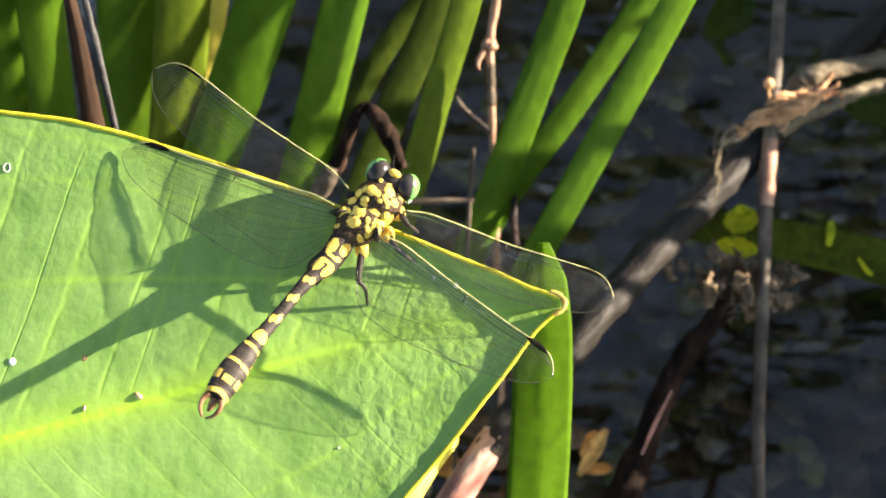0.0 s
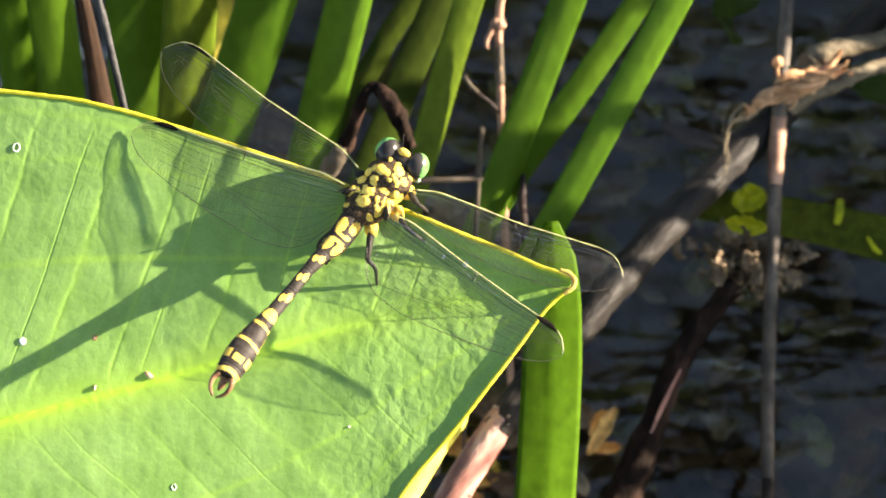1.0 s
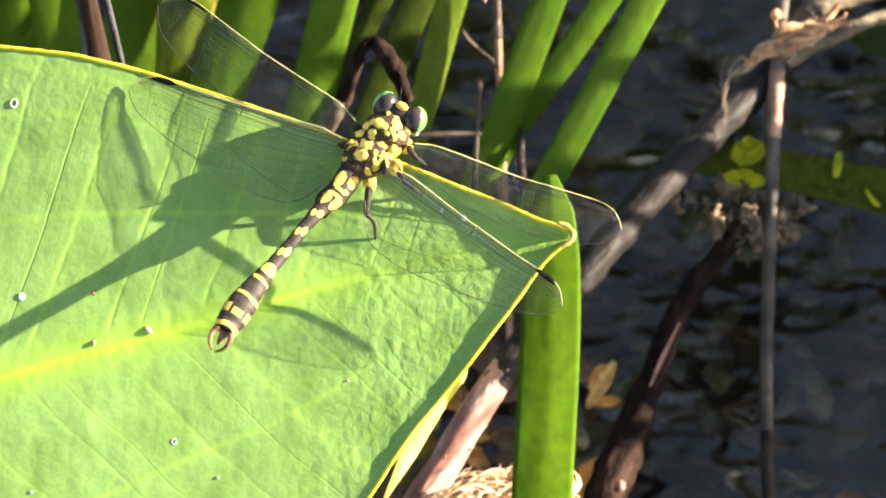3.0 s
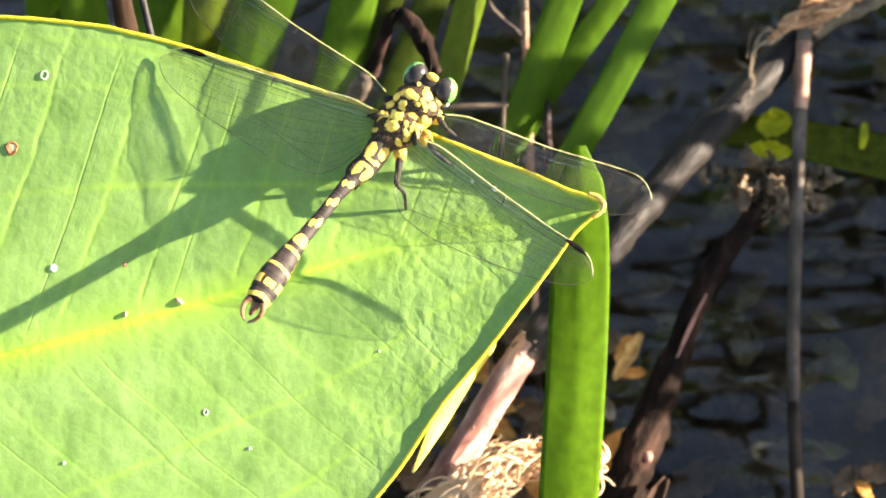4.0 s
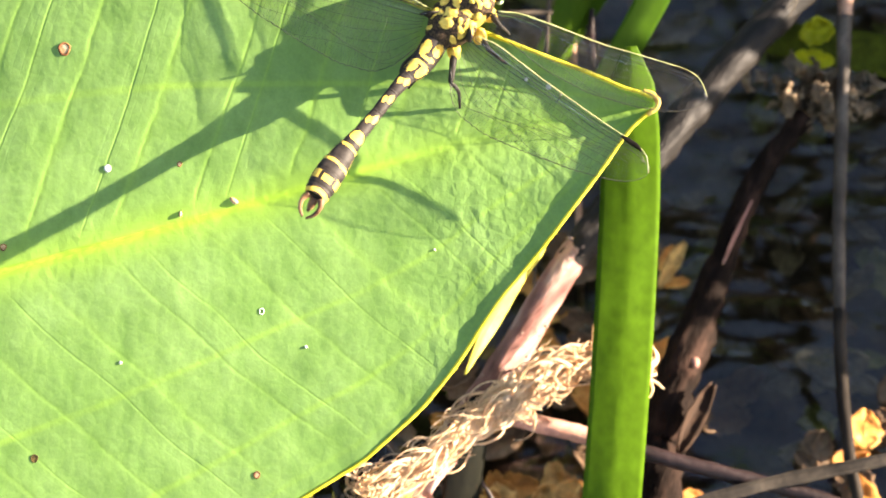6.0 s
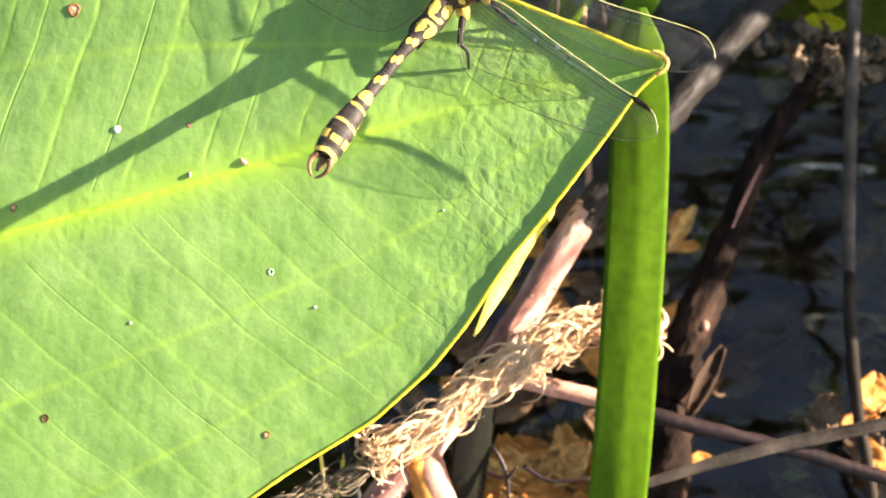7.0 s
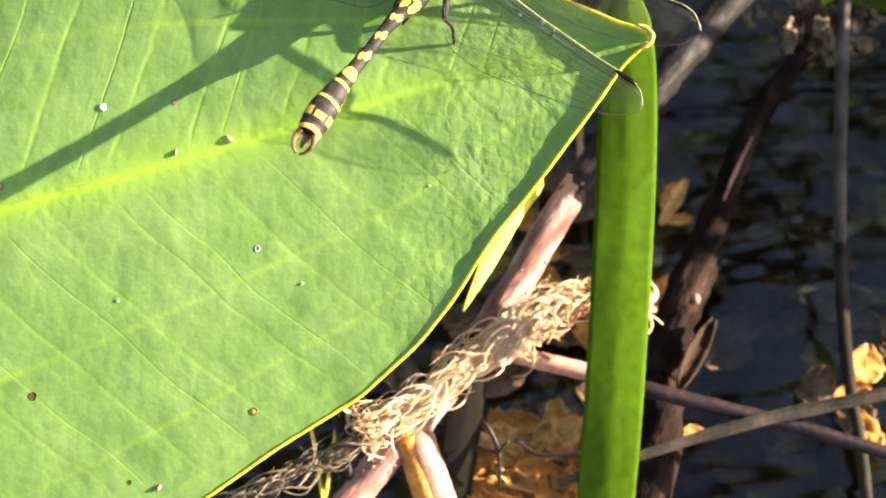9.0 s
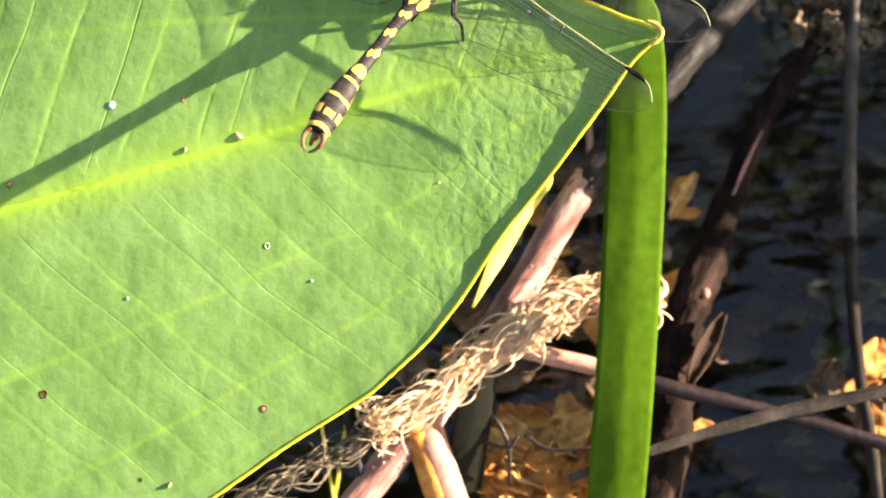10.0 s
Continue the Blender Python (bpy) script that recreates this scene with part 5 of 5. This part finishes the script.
# ---- root fibres ----
def fibre_geo(path, spread, count, length, radius, seed, curl=1.0, flat=1.0):
    """Dry curling fibres strewn along a path."""
    r = random.Random(seed)
    line = spline(path, 10)
    geos = []
    for k in range(count):
        i = r.randrange(len(line) - 1)
        t = (line[i + 1] - line[i]).normalized()
        s = spread if not isinstance(spread, (list, tuple)) else at_fraction(spread, i / (len(line) - 1))
        p = line[i] + Vector((r.gauss(0, s), r.gauss(0, s), r.gauss(0, s * 0.8)))
        d = (t * r.choice((-1, 1)) + Vector((r.gauss(0, 0.55), r.gauss(0, 0.55), r.gauss(0, 0.45))) * curl).normalized()
        pts = [p]
        step_len = length * r.uniform(0.5, 1.3) / 9
        for j in range(9):
            near = min(line, key=lambda q: (q - p).length_squared)
            d = (d + Vector((r.gauss(0, 0.4), r.gauss(0, 0.4), r.gauss(0, 0.4))) * curl + (near - p) * 0.10).normalized()
            p = p + d * step_len
            pts.append(p)
        w = radius * r.uniform(0.5, 1.3)
        geos.append(tube(pts, [w * 0.6, w, w, w * 0.4], 5, 2, squash=flat))
    return join(*geos)


def fibres(name, path, spread, count, length, radius, mat, label, seed, curl=1.0, flat=1.0):
    """A tuft too fine to count: its fibres are one mesh."""
    ob = thing(name, path[0], label, "roots", "root tufts", "stuff")
    part("fibres", fibre_geo(path, spread, count, length, radius, seed, curl, flat), mat, ob)
    return ob


ROOTS = [(12.8, -18.6, 19.6), (9.2, -18.4, 20.0), (4.2, -20.4, 19.3), (-2.4, -23.6, 18.6), (-9.0, -27.4, 17.2), (-14.4, -31.2, 15.8), (-18.2, -33.4, 15.2), (-21.8, -35.4, 14.8)]
SPREAD = [0.5, 0.9, 1.7, 1.9, 1.3, 0.75, 0.45, 0.3]
tuft = fibres("root_tuft", ROOTS, SPREAD, 520, 14, 0.28, M_FIBRE, "tangle of pale cream dry root fibres wrapped round the branch", 5, 0.34, 0.4)
part("core", tube([Vector(p) - Vector((0, -0.2, 1.0)) for p in ROOTS], [0.3, 0.9, 2.0, 2.8, 2.2, 1.3, 0.8, 0.3], 36, 10, 0.4, 6), M_FELT, tuft, "matted root felt")
part("fine_fibres", fibre_geo(ROOTS, SPREAD, 260, 10, 0.13, 25, 0.5, 0.6), M_FIBRE, tuft, "finer strands over the felt")
part("loose_loops", fibre_geo(ROOTS[1:], [1.6, 2.2, 2.2, 1.6, 1.0, 0.6], 34, 8, 0.2, 15, 0.8, 0.5), M_FIBRE, tuft, "loose curling strands")
fibres("root_tuft", [(-24.5, -36.6, 13.2), (-30.5, -40.0, 12.4), (-36.2, -43.4, 11.9), (-45.2, -47.8, 10.0), (-54, -51, 8)], [0.8, 0.8, 0.7], 90, 12, 0.16, M_FIBRE_DARK, "grey-brown straggling root fibres", 6, 0.5)
fibres("root_tuft", [(65.1, 63.7, 33.9), (60.5, 62.0, 34.0), (55.7, 60.2, 33.1), (51.0, 57.0, 32.4)], [0.9, 1.2, 0.8], 80, 6.5, 0.55, M_ORANGEFIBRE, "orange-tan fibres wound round the branch fork", 7, 0.4, 0.35)
fibres("root_tuft", [(50.0, 56.6, 33.2), (47.8, 52.5, 33.5), (47.0, 47.5, 31.5)], 0.4, 9, 8, 0.16, M_FIBRE_DARK, "thin hanging root strands", 8, 0.4)
burr = thing("burr", (57.0, 64.1, 36.5), "small round tan seed head on the branch", "seed head")
part("head", ball((57.0, 64.1, 38.0), ((0.9, 0, 0), (0, 0.9, 0), (0, 0, 1.1)), 10, 14, 0.3, 4), M_ORANGEFIBRE, burr)
part("stem", tube([(57.0, 64.1, 37.4), (57.4, 63.6, 35.0), (58.2, 62.4, 31)], [0.25, 0.25, 0.25], 6, 4), M_ORANGEFIBRE, burr)


# ---- dead leaves and litter ----
def leaf_scrap(center, size, turn, tilt, mat, label, name="dead_leaf", group="fallen leaves", curl=0.5, seed=0, long=1.8, ragged=0.18):
    """A curled fallen leaf with a midrib and ragged edge."""
    r = random.Random(seed)
    m = Matrix.Translation(Vector(center)) @ pose(0, 0, 0, tilt, r.uniform(-20, 20), turn)
    rows, cols = 14, 8
    verts, faces = [], []
    for i in range(rows + 1):
        s = i / rows
        half = size * 0.5 * math.sin(math.pi * min(0.97, s * 0.95 + 0.03)) ** 0.7
        for k in range(cols + 1):
            x = 2 * k / cols - 1
            edge = 1 + ragged * noise.noise(Vector((s * 7 + seed, x * 2, seed)))
            z = curl * size * (0.35 * x * x + 0.5 * (s - 0.5) ** 2) + 0.13 * size * noise.noise(Vector((s * 4, x * 2, seed * 1.7)))
            verts.append(m @ Vector(((s - 0.5) * size * long, x * half * edge, z)))
    n = cols + 1
    faces = [(i * n + k, (i + 1) * n + k, (i + 1) * n + k + 1, i * n + k + 1) for i in range(rows) for k in range(cols)]
    ob = thing(name, center, label, "leaf", group)
    lam = part("blade", (verts, faces), mat, ob)
    sol = lam.modifiers.new("thickness", "SOLIDIFY")
    sol.thickness = 0.0003
    part("rib", tube([verts[i * n + cols // 2] for i in range(0, rows + 1, 2)], [size * 0.03, size * 0.02, size * 0.01], 5, 2), mat, ob)
    return ob


Z = WATER_Z + 1.0
ORANGE = "curled orange-brown fallen leaf lying at the water's edge"
for k, (x, y, z, s, mat) in enumerate(((-3.0, -39.0, Z + 3, 11, M_LITTER), (4.5, -43.5, Z + 2, 10, M_LITTER), (-6.0, -45.5, Z + 2, 12, M_LITTER), (0.5, -35.5, Z + 1, 8, M_LITTER), (25.0, -1.0, Z + 2, 6, M_LITTER), (57.5, -28.5, Z + 2, 5, M_LITTER), (46.0, -31.5, Z - 5, 4, M_DULLLITTER), (21.0, -50.0, Z + 2, 7, M_LITTER), (9.5, -47.5, Z + 1, 9, M_LITTER), (14.0, -10.0, Z + 1, 7, M_LITTER), (17.5, -2.0, Z, 6, M_DULLLITTER))):
    leaf_scrap((x, y, z), s, 57 * k % 360, rng.uniform(-12, 16), mat, ORANGE if mat is M_LITTER else "dull brown drowned leaf in the water", curl=rng.uniform(0.25, 0.6), seed=k + 3)
for k, (x, y, z, s, turn, long, mat) in enumerate(((26.4, 18.6, -9.0, 2.2, 62, 2.4, M_LITTER), (27.7, 14.3, -10.5, 2.0, 10, 2.8, M_LITTER), (58.6, -15.7, -11.0, 6.0, 80, 1.4, M_LITTER), (50.2, -17.0, -12.4, 3.4, 20, 1.6, M_CLUMP), (27.8, -27.3, -12.5, 2.6, 10, 1.6, M_LITTER))):
    leaf_scrap((x, y, z), s, turn, 12, mat, "torn orange-brown fallen leaf at the water's edge", curl=0.4, seed=700 + k, long=long, ragged=0.5)
under = random.Random(41)
for k in range(34):
    leaf_scrap((under.uniform(-24, 27), under.uniform(-28, 24), Z + under.uniform(-0.8, 1.5)), under.uniform(3.0, 6.5), under.uniform(0, 360), under.uniform(-15, 15), under.choice((M_CLUMP, M_DULLLITTER, M_CLUMP, M_LITTER)), "brown rotting leaf on the water under the branch", group="drifted leaves", curl=under.uniform(0.2, 0.6), seed=800 + k, ragged=0.5)
heap = random.Random(77)
for k in range(80):
    x, y = heap.uniform(-9.5, 9.8), heap.uniform(-48.8, -26.3)
    leaf_scrap((x, y, Z + heap.uniform(0.5, 6.0)), heap.uniform(2.2, 5.6), heap.uniform(0, 360), heap.uniform(-30, 32), heap.choice((M_LITTER, M_LITTER, M_OCHRE)), "crumpled orange-brown leaf in the litter heap", group="litter heap", curl=heap.uniform(0.3, 0.8), seed=300 + k, ragged=0.6)
for k, (x, y) in enumerate(((64.5, -6.5), (67.5, -8.5), (58.5, -17.0), (61.0, -15.0), (56.0, -19.8), (51.0, -18.6), (48.5, -20.5), (54.5, -25.0), (57.5, -24.0), (70.0, -5.0), (63.5, -12.5))):
    leaf_scrap((x, y, Z + heap.uniform(-0.9, 0.6)), heap.uniform(2.0, 3.8), heap.uniform(0, 360), heap.uniform(-12, 12), heap.choice((M_LITTER, M_CLUMP, M_CLUMP)), "crumpled orange-brown leaf at the water's edge", group="litter heap", curl=heap.uniform(0.3, 0.8), seed=500 + k, ragged=0.7)
for k, pts in enumerate(([(-8.4, -31.1, 4.4), (-5.7, -35.6, 1.8), (-5.4, -42.0, -2.0)], [(-2.9, -35.0, 2.7), (1.7, -37.1, 1.4), (8.2, -36.7, 1.4)], [(-9.4, -35.8, 2.4), (-5.7, -37.0, 2.6), (-3.9, -35.4, 3.5)])):
    stalk("litter_twig", pts, [0.35, 0.4, 0.35, 0.2], M_WETSTEM, "thin dark twig lying on the leaf litter", "twig", 6, 0.3, 60 + k, root=False, group="twigs")
leaf_scrap((26.5, 13.5, -3.0), 2.6, 60, 25, M_OCHRE, "small upright orange leaf shred", curl=0.5, seed=40, long=4.0)
leaf_scrap((27.2, -20.5, 4.0), 3.2, 62, 30, M_DEADBLADE, "brown curled dead leaf standing on edge", curl=1.2, seed=41, long=4.2)
for k in range(250):
    x, y = rng.uniform(-5, 95), rng.uniform(-58, 118)
    leaf_scrap((x, y, WATER_Z - rng.uniform(1.2, 9)), rng.uniform(1.8, 7), rng.uniform(0, 360), rng.uniform(-25, 25), rng.choice((M_DULLLITTER, M_WEED, M_DULLLITTER, M_CLUMP)), "dull olive-brown drowned leaf in the water", "drowned_leaf", "drowned leaves", rng.uniform(0.1, 0.5), 60 + k, rng.uniform(1.2, 2.8), 0.9)

clump = thing("rotten_clump", (51.2, 36.0, 12.0), "clump of crumpled brown rotten leaves caught on the stalks", "dead leaves")
for k in range(85):
    r = random.Random(200 + k)
    p = Vector((53.0 + r.gauss(0, 4.4), 36.0 + r.gauss(0, 2.6), 16.2 + r.gauss(0, 2.2)))
    m = Matrix.Translation(p) @ Euler((r.uniform(0, 6), r.uniform(0, 6), r.uniform(0, 6))).to_matrix().to_4x4()
    s = r.uniform(1.6, 4.4)
    verts = [m @ Vector((x * s * 0.5, y * s * 0.3, s * (0.25 * x * x + 0.35 * noise.noise(Vector((x * 1.7, y * 1.7, k * 3.1)))))) for x in [i / 4 - 1 for i in range(9)] for y in [j / 3 - 1 for j in range(7)]]
    faces = [(i * 7 + j, (i + 1) * 7 + j, (i + 1) * 7 + j + 1, i * 7 + j + 1) for i in range(8) for j in range(6)]
    lam = part("shred", (verts, faces), M_ROT, clump)
    sol = lam.modifiers.new("thickness", "SOLIDIFY")
    sol.thickness = 0.00025

floating = thing("floating_blade", (45.7, 54.4, 9.7), "broad green blade bent down over the water with yellow marks", "reed")
part("blade", ribbon([(45.7, 54.6, 9.2), (63.8, 51.9, 7.6), (81.2, 48.5, 5.4), (98, 44.5, 2.5), (125, 38, -18)], [6.0, 7.5, 8.5, 8.5, 7.0], (0.1, -0.6, 0.8), 0.2, 0.6, 10, 10, 0.15, 4), M_FLOATLEAF, floating)
part("yellow_mark", ribbon([(70.9, 53.9, 11.2), (70.7, 51.9, 9.8), (70.3, 50.1, 8.6)], [1.2, 1.7, 1.0], (0.1, -0.6, 0.8), 0.1, 0.3, 6, 6), M_YELLOWLEAF, floating, "bright yellow-green mark")
part("yellow_mark", ribbon([(76.0, 48.6, 6.6), (77.5, 46.9, 5.3), (78.5, 46.2, 4.9)], [0.5, 0.9, 0.5], (0.1, -0.6, 0.8), 0.1, 0.3, 6, 6), M_YELLOWLEAF, floating, "bright yellow-green mark")
leaf_scrap((54.0, 53.4, 12.4), 5.0, 10, 50, M_YELLOWLEAF, "crumpled bright yellow-green leaf above the water", "yellow_leaf", "yellow leaves", 0.5, 90, 1.2, 0.7)
leaf_scrap((53.4, 48.6, 10.4), 3.4, -20, 50, M_YELLOWLEAF, "crumpled bright yellow-green leaf above the water", "yellow_leaf", "yellow leaves", 0.5, 91, 2.2, 0.7)
# these leaves take the dark reed green, which has their shade painted in
leaf_scrap((56.6, 106.0, 9.0), 9.0, 40, 50, M_BLADE_DARK, "small green leaf over the water, painted dark for shade", "green_leaf", "green leaves", 0.2, 92, 1.5)
leaf_scrap((55.0, 103.0, 2.0), 8.0, 100, 50, M_BLADE_DARK, "small green leaf over the water, painted dark for shade", "green_leaf", "green leaves", 0.2, 93, 1.5)
leaf_scrap((82.8, 83.4, 8.4), 8.0, -15, 50, M_BLADE_DARK, "small green leaf over the water, painted dark for shade", "green_leaf", "green leaves", 0.2, 94, 1.9)


# ---- what moves: the ripples drift across the pond ----
def motions():
    walk(water, [(0.0, pose(0, 0, 0)), (5.0, pose(0.16, -0.22, 0)), (10.0, pose(0.36, -0.40, 0))])


motions()
